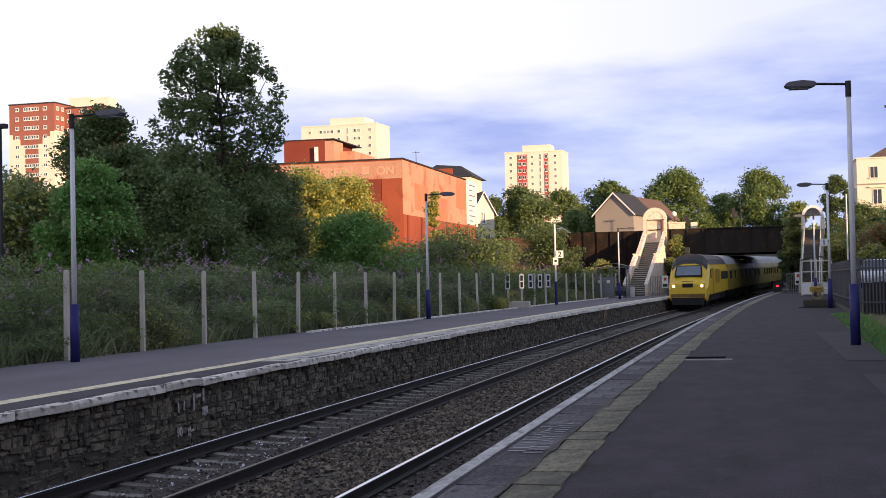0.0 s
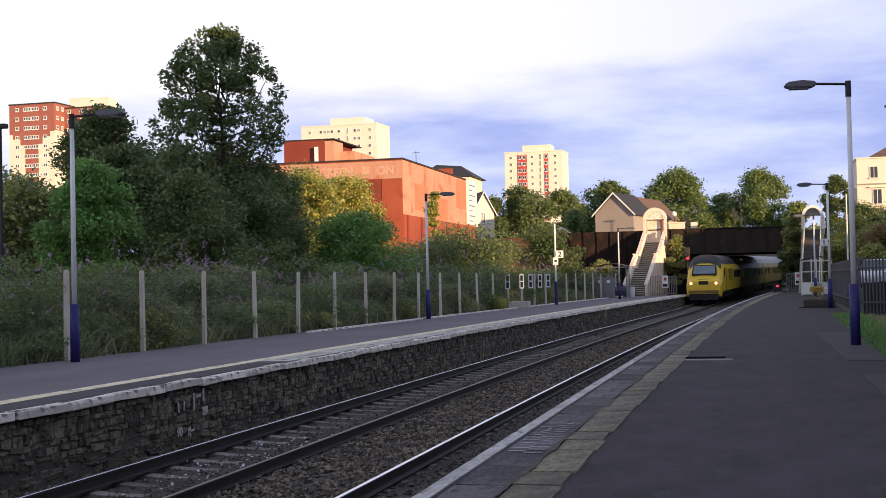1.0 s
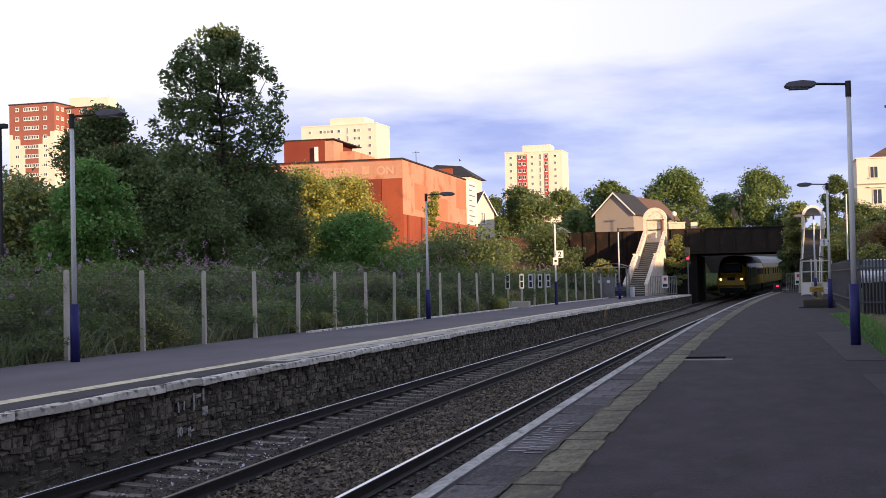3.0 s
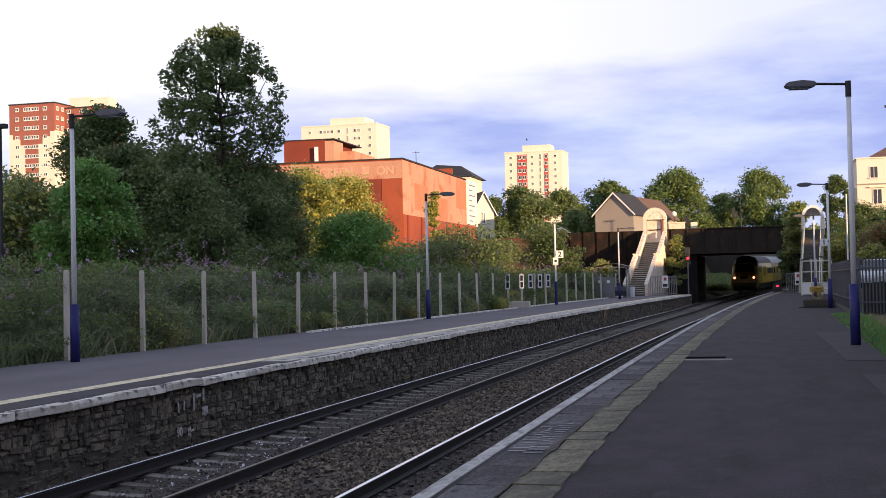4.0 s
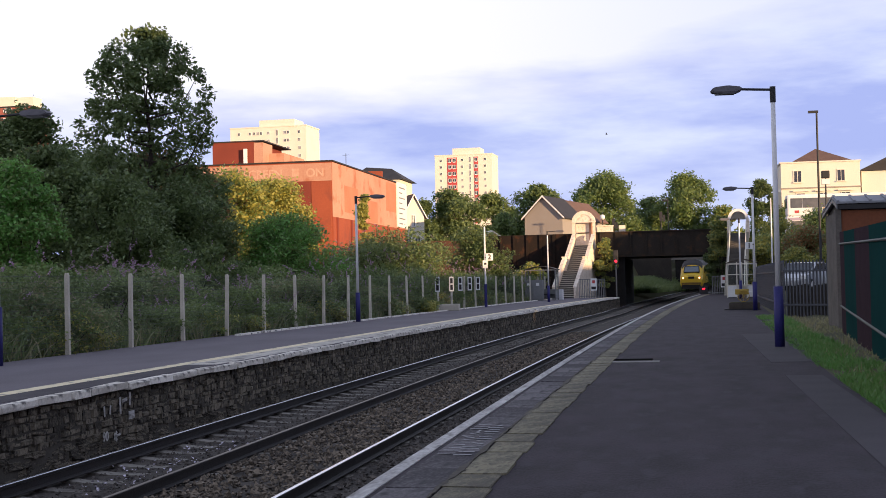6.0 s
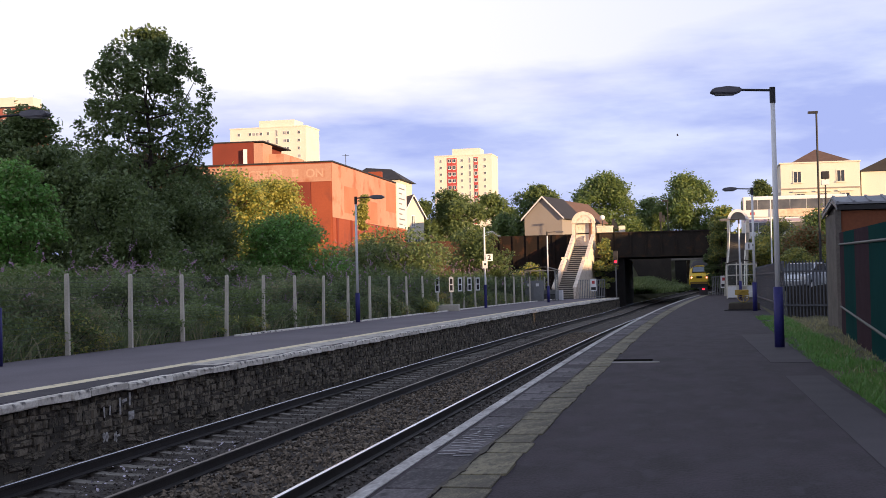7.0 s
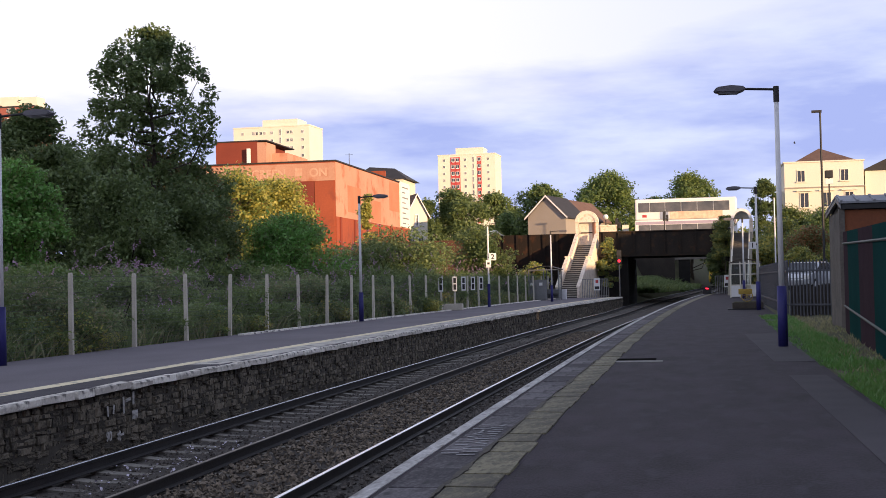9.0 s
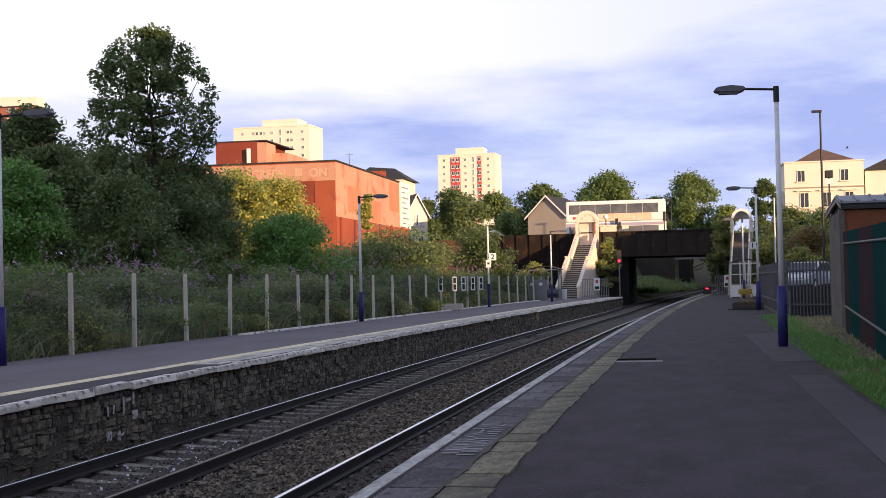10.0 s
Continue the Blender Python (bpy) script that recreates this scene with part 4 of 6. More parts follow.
# ---- plants ----
def plants():
    def grow(name, x, y, w, top, m, seed, label, second=None, leaf=0.26, count=12000, clumps=36, z0=0.3, base=None, **kw):
        b = ground_z(x - off(y), y) if base is None else base
        return tree(name, (x, y, b), w, top - b, z0, 0, count, leaf, m, seed, label, clumps=clumps, second=second, **kw)

    # behind the fence
    grow("tall_tree", -25.3, 60, 8.0, 14.75, L_DARK, 11, "tall dark green broadleaf tree with an uneven crown", L_OLIVE, 0.24, 26000, 420, 1.2, small=0.058, trunk=0.2, tall=True)
    grow("broadleaf_tree", -28.4, 54, 5.6, 9.5, L_DARK, 12, "dark green broadleaf tree behind the fence", L_OLIVE, 0.2, 22000, 70, small=0.15)
    grow("broadleaf_tree", -26.6, 52, 5.4, 7.6, L_DARK, 52, "dark green broadleaf tree behind the fence", L_OLIVE, 0.2, 18000, 60, small=0.15)
    grow("broadleaf_tree", -30.4, 66, 7.0, 8.9, L_DARK, 13, "dark green broadleaf tree behind the fence", L_OLIVE, 0.24, 15000, 44, small=0.17)
    grow("broadleaf_tree", -23.0, 51, 6.6, 5.9, L_DARK, 32, "dark green broadleaf tree behind the fence", L_OLIVE, 0.18, 18000, 60, small=0.14)
    grow("broadleaf_tree", -22.4, 57, 5.0, 6.3, L_DARK, 33, "dark green broadleaf tree behind the fence", L_OLIVE, 0.18, 18000, 60, small=0.14)
    grow("broadleaf_tree", -26.2, 63, 7.6, 8.4, L_DARK, 51, "dark green broadleaf tree behind the fence", L_RUST, 0.22, 17000, 60, small=0.13)
    grow("broadleaf_tree", -36.0, 58, 8.0, 6.5, L_OLIVE, 34, "olive green broadleaf tree at the foot of the slope", L_YELLOW_LIT, 0.26, 9000, 36, small=0.18)
    grow("broadleaf_tree", -30.4, 50, 5.6, 5.9, L_OLIVE, 35, "olive green broadleaf tree at the foot of the slope", L_YELLOW_LIT, 0.24, 11000, 40, small=0.17)
    grow("broadleaf_tree", -28.0, 70, 5.2, 8.6, L_DARK, 36, "dark green broadleaf tree behind the fence", L_OLIVE, 0.28, 10000, 40, small=0.17)
    grow("ash_sapling", -20.4, 38, 3.9, 5.8, L_BRIGHT, 14, "bright green young ash tree behind the fence", L_MID, 0.15, 22000, 60, small=0.13, tall=False, taper=0.5)
    grow("ash_sapling", -22.4, 41, 2.9, 4.7, L_BRIGHT, 37, "bright green young ash tree behind the fence", L_MID, 0.15, 12000, 36, small=0.15, tall=False, taper=0.5)
    grow("green_bush", -18.9, 62, 6.0, 4.7, L_BRIGHT, 15, "mid green rounded bush behind the fence", L_MID, 0.17, 20000, 44, small=0.17, category="bush")
    # part of these trees' sunlit look is in the leaf colour
    grow("yellow_tree", -28.3, 88, 7.0, 8.7, L_YELLOW_LIT, 16, "sunlit yellow-green tree before the warehouse", L_YELLOW_LIT, 0.24, 20000, 50, small=0.16)
    grow("yellow_tree", -29.7, 84, 6.4, 9.15, L_YELLOW_LIT, 17, "sunlit yellow-green tree before the warehouse", L_MID, 0.28, 12000, 44, small=0.16)
    grow("columnar_tree", -24.35, 100, 1.4, 9.5, L_YELLOW_LIT, 18, "narrow sunlit yellow-green tree", None, 0.24, 4000, 22, small=0.3, tall=False)
    grow("berry_bush", -16.2, 74, 6.6, 4.4, L_OLIVE, 19, "dull olive shrub behind the fence", L_DARK, 0.18, 15000, 50, small=0.16, category="bush")
    grow("berry_bush", -20.5, 84, 6.6, 4.4, L_OLIVE, 38, "olive shrub with reddish leaves behind the fence", L_RUST, 0.2, 11000, 40, small=0.17, category="bush")
    grow("green_bush", -14.0, 92, 5.0, 5.3, L_DARK, 20, "dense dark green bush near the platform sign", L_DARK, 0.19, 15000, 44, small=0.17, category="bush")
    grow("yellow_bush", -11.8, 105.5, 3.0, 2.6, L_YELLOW_LIT, 21, "yellow-green bush under the bridge wall", L_MID, 0.18, 7000, 30, base=0.0, small=0.18, category="bush")
    grow("yellow_bush", -15.4, 103, 4.2, 2.3, L_OLIVE, 39, "yellow-green bush under the bridge wall", L_MID, 0.18, 8000, 30, base=0.0, small=0.18, category="bush")
    grow("autumn_bush", -6.5, 116.2, 2.0, 5.2, L_OLIVE, 48, "dull green and yellow ivy bush beside the stairs", L_YELLOW_LIT, 0.2, 7000, 30, base=0.2, small=0.18, category="bush")
    # beyond the bridge and on the hill
    grow("hillside_tree", -43.7, 250, 15.5, 19.4, L_OLIVE, 22, "broad olive tree below the tower block", L_DARK, 0.6, 15000, 56, small=0.15)
    grow("hillside_tree", -36.0, 254, 10.0, 19.0, L_OLIVE, 23, "olive green tree below the tower block", L_MID, 0.6, 10000, 44, small=0.16)
    grow("hillside_tree", -49.0, 246, 9.0, 17.6, L_DARK, 47, "dark green tree below the tower block", L_DARK, 0.6, 9000, 40, small=0.16)
    grow("street_tree", -22.5, 215, 10.0, 17.2, L_DARK, 25, "dark green tree behind the house", L_MID, 0.5, 12000, 48, 2.0, small=0.15)
    grow("street_tree", -11.1, 200, 12.0, 16.9, L_MID, 24, "sunlit green tree behind the bridge", L_OLIVE, 0.46, 20000, 80, 2.5, small=0.15)
    grow("street_tree", 1.3, 200, 10.4, 17.0, L_MID, 26, "sunlit green tree behind the bridge", L_OLIVE, 0.46, 18000, 70, 2.5, small=0.15)
    grow("street_tree", -4.8, 210, 8.0, 13.9, L_OLIVE, 27, "olive tree behind the bridge", L_MID, 0.5, 10000, 40, 1.0, small=0.17)
    grow("street_tree", 6.5, 195, 6.0, 11.8, L_MID, 28, "green tree beside the villa", L_YELLOW_LIT, 0.45, 9000, 36, 1.0, small=0.17)
    grow("street_tree", -29.0, 225, 9.0, 13.0, L_MID, 49, "green tree behind the house", L_DARK, 0.5, 9000, 36, 1.0, small=0.17)
    grow("autumn_tree", 3.5, 113.2, 2.5, 6.7, L_OLIVE, 29, "small tree with olive and yellow leaves beside the bridge", L_YELLOW_LIT, 0.17, 12000, 44, 2.6, base=0.0, small=0.17)
    grow("dark_bush", 3.3, 115.4, 2.5, 5.0, L_DARK, 30, "dark bush against the bridge abutment", L_DARK, 0.18, 14000, 34, base=-0.5, small=0.18, category="bush")
    grow("dark_conifer", 8.7, 143, 3.9, 12.0, L_DARK, 31, "dark evergreen tree beside the villa", None, 0.3, 9000, 40, small=0.17)
    for i, (x, y) in enumerate([(-9.0, 226), (-4.0, 232), (1.0, 238), (6.0, 246), (16.0, 250), (21.0, 246)]):
        grow("bank_tree", x, y, 7.5, 9.5, L_DARK, 70 + i, "dark tree on the bank beyond the bridges", L_MID, 0.4, 6000, 30, base=-1.0, small=0.18)
    for i, (x, y, w, top, m) in enumerate([(-6.2, 168, 4.5, 1.5, L_OLIVE), (-3.4, 172, 4.0, 0.8, L_DARK), (-8.5, 160, 4.5, 2.4, L_DARK), (-1.0, 176, 4.0, 0.6, L_OLIVE), (-4.8, 156, 3.0, 0.6, L_OLIVE), (-10.0, 150, 4.0, 2.6, L_DARK)]):
        grow("bank_shrub", x, y, w, top, m, 80 + i, "low shrub on the bank beyond the bridge", L_DARK, 0.22, 6000, 30, base=-1.1, small=0.18, category="bush")
    # mostly hidden trees, added to keep low sun off the coaches
    for i, (x, y) in enumerate([(11.5, 147), (13.5, 160), (17.0, 176)]):
        grow("bank_tree", x, y, 6.5, 8.5, L_DARK, 60 + i, "dark tree added on the bank to shade the coaches", L_MID, 0.3, 7000, 30, small=0.18)
    # yellow leaf colour stands in for sun catching the shrubs
    for i, (x, y, w, top, m) in enumerate([(7.2, 110, 4.6, 4.6, L_YELLOW_LIT), (10.4, 112, 5.5, 5.0, L_RUST), (14.5, 111, 5, 5.0, L_YELLOW_LIT), (8.6, 116, 5, 6.2, L_YELLOW_LIT), (12.6, 118, 6, 6.6, L_MID), (18.5, 117, 7, 6.4, L_MID), (9.2, 108, 3.4, 3.6, L_YELLOW_LIT), (12.4, 108, 3.6, 4.0, L_YELLOW_LIT)]):
        grow("bank_shrub", x, y, w, top, m, 40 + i, "shrub on the bank below the villa", L_OLIVE, 0.22, 9000, 36, small=0.18, category="bush")


plants()


# ---- train ----
# train yellow darkened for the bridge's shade on the coaches; spots are dirt
COACH_SHADED = mat("shaded_coach_yellow", (0.42, 0.31, 0.05), (0.30, 0.215, 0.04), rough=0.45, scale=0.8, fine=6, bump=0.04, spots=(0.20, 0.15, 0.05))


def car_body(t, L, roof_m, name="body", nose=False):
    """A coach body from y = 0 to L: sides yellow, roof of another colour."""
    side = [(-1.37, 0.95), (-1.37, 1.6), (-1.36, 2.6), (-1.20, 3.05)]
    prof = side + [(-x, z) for x, z in side[::-1]]
    bm = bmesh.new()
    prism(bm, prof, 2.2 if nose else 0, L)
    body = part(name, bm, YELLOW_P if nose else COACH_SHADED, t, "yellow painted body")
    roof = [(-1.202, 3.06), (-1.0, 3.45), (-0.6, 3.74), (0, 3.84), (0.6, 3.74), (1.0, 3.45), (1.202, 3.06)]
    part("roof", prism(bmesh.new(), roof, 2.2 if nose else 0, L), roof_m, t)
    boxpart("underframe", (-1.15, 1.15, 1.2, L - 0.4, 0.45, 0.94), DARK_MET, t)
    return body


def bogie(t, y):
    b = boxpart("bogie", (-1.15, 1.15, y - 1.6, y + 1.6, 0.42, 0.75), BLACK, t)
    for yy in (-1.25, 1.25):
        for sx in (-0.75, 0.75):
            part("wheel", rod(bmesh.new(), (sx - 0.06, y + yy, 0.46), (sx + 0.06, y + yy, 0.46), 0.46, seg=20), DARK_MET, b)


def power_car():
    t = thing("power_car", (0, 0, 0), "yellow wedge-nosed diesel power car with dark roof and lit lamps", "train")
    car_body(t, 17.4, TRAIN_DK, nose=True)
    # nose: sections from the buffer beam back to the cab
    secs = [(0.0, 1.26, 0.75, 1.75), (0.22, 1.33, 0.60, 1.95), (0.55, 1.36, 0.55, 2.15), (1.25, 1.37, 0.6, 2.95), (1.65, 1.372, 0.8, 3.4), (2.2, 1.37, 0.95, 3.82)]
    rings = []
    bm = bmesh.new()
    for y, hw, zb, zt in secs:
        sh = min(1.0, (zt - zb) / 2.87)
        ring = [(-hw * 0.94, zb), (-hw, zb + 0.35), (-hw, zb + (zt - zb) * 0.62), (-hw * 0.88, zb + (zt - zb) * 0.80), (-hw * 0.68, zb + (zt - zb) * 0.93), (-hw * 0.3, zt - 0.02), (hw * 0.3, zt - 0.02), (hw * 0.68, zb + (zt - zb) * 0.93), (hw * 0.88, zb + (zt - zb) * 0.80), (hw, zb + (zt - zb) * 0.62), (hw, zb + 0.35), (hw * 0.94, zb)]
        rings.append([bm.verts.new((x, y, z)) for x, z in ring])
    for a, b in zip(rings, rings[1:]):
        for i in range(len(a)):
            j = (i + 1) % len(a)
            bm.faces.new((a[i], a[j], b[j], b[i]))
    bm.faces.new(rings[0][::-1])
    bm.faces.new(rings[-1])
    part("nose", bm, YELLOW_P, t, "yellow wedge nose", False)
    # windscreen, laid on the slope between the second and fifth section
    def slope(z):
        return 0.55 + (z - 2.15) * (0.70 / 0.80) if z < 2.95 else 1.25 + (z - 2.95) * (0.40 / 0.45)
    bm = bmesh.new()
    pts = [(-0.93, 2.22), (0.93, 2.22), (0.96, 2.34), (0.90, 2.90), (0.82, 3.00), (-0.82, 3.00), (-0.90, 2.90), (-0.96, 2.34)]
    vf = [bm.verts.new((x, slope(z) - 0.05, z + 0.03)) for x, z in pts]
    vb = [bm.verts.new((x, slope(z) + 0.1, z - 0.05)) for x, z in pts]
    bm.faces.new(vf)
    bm.faces.new(vb[::-1])
    for i in range(8):
        j = (i + 1) % 8
        bm.faces.new((vf[i], vb[i], vb[j], vf[j]))
    part("windscreen_surround", bm, BLACK, t)
    bm = bmesh.new()
    pts = [(-0.86, 2.30), (0.86, 2.30), (0.80, 2.92), (-0.80, 2.92)]
    vf = [bm.verts.new((x, slope(z) - 0.075, z + 0.045)) for x, z in pts]
    bm.faces.new(vf)
    g = bmesh.ops.extrude_face_region(bm, geom=bm.faces[:])
    for v in g["geom"]:
        if isinstance(v, bmesh.types.BMVert):
            v.co.y += 0.02
    part("windscreen", bm, mat("screen_glass", (0.16, 0.20, 0.24), (0.12, 0.15, 0.19), rough=0.08, scale=0.8, fine=4, bump=0, spec=0.8), t, "pale reflecting windscreen")
    # dark cab roof cap
    bm = bmesh.new()
    caps = []
    for y, hw, zb, zt in [(1.42, 1.35, 0.68, 3.15)] + secs[4:]:
        caps.append([bm.verts.new((x * hw, y, z)) for x, z in ((-0.90, zb + (zt - zb) * 0.80 + 0.012), (-0.69, zb + (zt - zb) * 0.93 + 0.015), (-0.3, zt + 0.01), (0.3, zt + 0.01), (0.69, zb + (zt - zb) * 0.93 + 0.015), (0.90, zb + (zt - zb) * 0.80 + 0.012))])
    for a, b in zip(caps, caps[1:]):
        for i in range(5):
            bm.faces.new((a[i], a[i + 1], b[i + 1], b[i]))
    part("cab_roof", bm, TRAIN_DK, t, "dark cab roof")
    boxpart("lamp_panel", (-1.2, 1.2, 0.03, 0.3, 1.48, 1.76), YELLOW_P, t)
    for sx in (-1, 1):
        part("lamp", rod(bmesh.new(), (sx * 0.96, -0.01, 1.60), (sx * 0.96, 0.2, 1.60), 0.10, seg=16), TAIL_LAMP, t, "glowing lamp")
        part("lamp", rod(bmesh.new(), (sx * 0.72, 0.01, 1.60), (sx * 0.72, 0.2, 1.60), 0.09, seg=12), WHITE_P, t)
        boxpart("cab_side_window", (sx * 1.345, sx * 1.375, 2.3, 3.0, 2.1, 2.75), GLASS_D, t)
        boxpart("cab_door", (sx * 1.372, sx * 1.382, 3.9, 4.6, 1.0, 2.8), mat("door_dark", (0.45, 0.30, 0.03), rough=0.4, bump=0.02), t)
        boxpart("grille", (sx * 1.372, sx * 1.385, 6.2, 9.6, 1.7, 2.7), MATS["door_dark"], t)
        boxpart("stripe", (sx * 1.372, sx * 1.380, 11.0, 17.2, 1.9, 2.5), DARK_MET, t)
    boxpart("valance", (-1.1, 1.1, -0.02, 0.3, 0.30, 0.80), BLACK, t)
    boxpart("dirty_skirt", (-1.16, 1.16, -0.012, 0.3, 0.82, 1.06), mat("dirty_yellow", (0.30, 0.17, 0.03), (0.14, 0.08, 0.03), rough=0.7, scale=3, fine=14, bump=0.1), t, "brake-dust stained lower nose")
    boxpart("buffer_panel", (-0.36, 0.36, -0.02, 0.12, 1.50, 1.78), BLACK, t)
    boxpart("badge_panel", (-0.40, 0.40, 0.2, 0.42, 1.72, 1.95), BLACK, t)
    bogie(t, 3.2)
    bogie(t, 13.8)
    return t


def coach(roof_m):
    t = thing("railway_coach", (0, 0, 0), "yellow test-train coach with grey roof and dark windows", "train", group="coaches")
    car_body(t, 22.6, roof_m)
    for sx in (-1, 1):
        for y in (2.0, 5.6, 12.2, 15.0, 17.8, 20.4):
            boxpart("window", (sx * 1.362, sx * 1.378, y - 0.7, y + 0.7, 1.85, 2.5), GLASS_D, t)
    boxpart("end_gangway", (-0.6, 0.6, -0.25, 0.02, 0.95, 3.1), BLACK, t)
    bogie(t, 3.3)
    bogie(t, 19.3)
    return t


train_cars = [(power_car(), 17.9), (coach(TRAIN_GY), 23.0), (coach(TRAIN_GY), 23.0), (coach(TRAIN_GY), 23.0)]


# ---- bus ----
def bus():
    t = thing("double_decker_bus", (0, 0, 0), "white double-decker bus crossing the bridge", "bus")
    L, W, H = 9.3, 2.5, 4.2
    boxpart("lower_body", (0, L, -W / 2, W / 2, 0.3, 2.25), WHITE_P, t, bevel=0.08)
    boxpart("upper_body", (0.05, L - 0.02, -W / 2, W / 2, 2.26, H), WHITE_P, t, bevel=0.14)
    boxpart("dark_skirt", (0.1, L - 0.1, -W / 2 - 0.012, -W / 2 - 0.002, 1.84, 2.1), mat("bus_lilac", (0.42, 0.36, 0.46), (0.36, 0.31, 0.40), rough=0.4, bump=0.02), t)
    x = 0.35
    for k, w in enumerate((1.0, 1.35, 1.4, 1.4, 1.4, 1.4)):
        # lighter greys in the glass colour imitate reflections
        boxpart("upper_window", (x, x + w + 0.02, -W / 2 - 0.016, -W / 2 - 0.002, 2.98, 3.86), mat("bus_glass", (0.07, 0.072, 0.07), (0.17, 0.165, 0.155), rough=0.12, scale=0.35, fine=1.5, bump=0, spec=0.7), t)
        boxpart("lower_window", (x, x + w + 0.02, -W / 2 - 0.016, -W / 2 - 0.002, 0.95, 1.8), MATS["bus_glass"], t)
        x += w + 0.06
    boxpart("upper_windscreen", (-0.012, 0.06, -1.05, 1.05, 3.0, 3.86), MATS["bus_glass"], t)
    boxpart("advert_panel", (3.2, 8.0, -W / 2 - 0.014, -W / 2 - 0.002, 2.3, 2.98), mat("advert", (0.72, 0.42, 0.30), (0.80, 0.66, 0.50), rough=0.5, scale=1.0, fine=4, bump=0), t, "orange and cream advert panel")
    boxpart("badge", (0.7, 1.1, -W / 2 - 0.014, -W / 2 - 0.002, 2.5, 2.75), RED_PANEL, t)
    boxpart("stripe", (2.3, 3.1, -W / 2 - 0.014, -W / 2 - 0.002, 2.3, 2.98), mat("bus_blue", (0.35, 0.40, 0.52), rough=0.4, bump=0.02), t)
    for xx in (1.9, 7.2):
        w = part("wheel", rod(bmesh.new(), (xx, -W / 2 - 0.02, 0.48), (xx, W / 2 + 0.02, 0.48), 0.48, seg=20), BLACK, t)
        part("hub", rod(bmesh.new(), (xx, -W / 2 - 0.03, 0.48), (xx, -W / 2 - 0.021, 0.48), 0.25, seg=16), GREY_MET, w)
    return t


the_bus = bus()



# ---- fence of concrete posts and wire behind the far platform ----
def wire_fence():
    t = thing("wire_fence", (0, 0, 0), "chain-link fence on concrete posts behind the platform", "fence")
    bm = bmesh.new()
    prism(bm, [(-0.052, -0.4), (0.052, -0.4), (0.042, 1.81), (0.026, 1.87), (-0.026, 1.87), (-0.042, 1.81)], -0.045, 0.045)
    pm = bpy.data.meshes.new("post")
    bm.to_mesh(pm)
    bm.free()
    pm.materials.append(CONCRETE)
    span = 3.31
    V = []

    def wire(y0, z0, y1, z1, r):
        d = Vector((0, y1 - y0, z1 - z0)).normalized()
        n = Vector((0, -d.z, d.y)) * r
        a, b = Vector((-0.055, y0, z0)), Vector((-0.055, y1, z1))
        V.append([a - n, b - n, b + n, a + n])

    for k in range(15):
        wire(0, 0.06 + 0.122 * k, span, 0.06 + 0.122 * k, 0.0034)
    for k in range(-22, 42):
        y = k * 0.08
        lo, hi = max(0, -y), min(1.77, span - y)
        if hi > lo:
            wire(y + lo, 0.05 + lo, y + hi, 0.05 + hi, 0.0014)
        lo, hi = max(0, y + 1.77 - span), min(1.77, y + 1.77)
        if hi > lo:
            wire(y + 1.77 - lo, 0.05 + lo, y + 1.77 - hi, 0.05 + hi, 0.0014)
    pane = quads("mesh_panel", np.array(V), mat("fence_wire", (0.10, 0.115, 0.105), (0.07, 0.08, 0.075), rough=0.6, bump=0, metal=0.3), t, "galvanised chain-link mesh")
    wm = pane.data
    first = True
    for k in range(-5, 25):
        y = 24.24 + span * k
        x = -13.86 + off(y)
        turn = -math.degrees(math.atan(0.0006 * (y + span / 2)))
        p = new("post", pm)
        p.parent = t
        p.matrix_basis = pose(x, y, LZ - 0.02, random.uniform(-1, 1), random.uniform(-1.2, 1.2), turn)
        if first:
            m = pane
        else:
            m = new("mesh_panel", wm)
            m.parent = t
        first = False
        m.matrix_basis = pose(x, y, LZ, 0, 0, turn)


wire_fence()


# ---- scrub behind the fence ----
def scrub(x, y, w, h, seed, leaf_m, second, flowers, count=9000, leaf=0.13):
    rng = np.random.default_rng(seed)
    t = thing("buddleia_bush" if flowers else "scrub_bush", (x, y, ground_z(x - off(y), y)), "tangled buddleia with faded purple flower spikes" if flowers else "tangled grey-green scrub behind the wire fence", "bush", group="scrub along the fence")
    cl = [((rng.uniform(-w / 2, w / 2), rng.uniform(-w / 2, w / 2), h * rng.uniform(0.12, 0.85)), (w * rng.uniform(0.12, 0.24), w * rng.uniform(0.12, 0.24), h * rng.uniform(0.10, 0.2))) for _ in range(30)]
    bm = bmesh.new()
    for c, r in cl[:16]:
        rod(bm, (c[0] * 0.3, c[1] * 0.3, -0.1), c, 0.02, 0.008, 4)
    part("stem", bm, BARK, t)
    quads("foliage", leaves_at(clump_points(int(count * 0.7), cl, rng, 0.3), leaf, rng, narrow=0.4), leaf_m, t)
    quads("foliage", leaves_at(clump_points(int(count * 0.3), cl, rng, 0.6), leaf, rng, narrow=0.4), second, t)
    if flowers:
        P = []
        for _ in range(flowers):
            c, r = cl[rng.integers(len(cl))]
            a = np.array(c) + np.array([rng.normal() * r[0], rng.normal() * r[1], abs(rng.normal()) * r[2] + r[2]])
            d = np.array([rng.normal() * 0.6, rng.normal() * 0.6, 0.7])
            d /= np.linalg.norm(d)
            for s in np.linspace(0, 0.26, 14):
                P.append(a + d * s + rng.normal(size=3) * 0.03 * (1 - s * 2.4))
        quads("blossom", leaves_at(np.array(P), 0.055, rng, narrow=0.8), FLOWER, t, "faded purple flower spikes")["kind"] = "stuff"


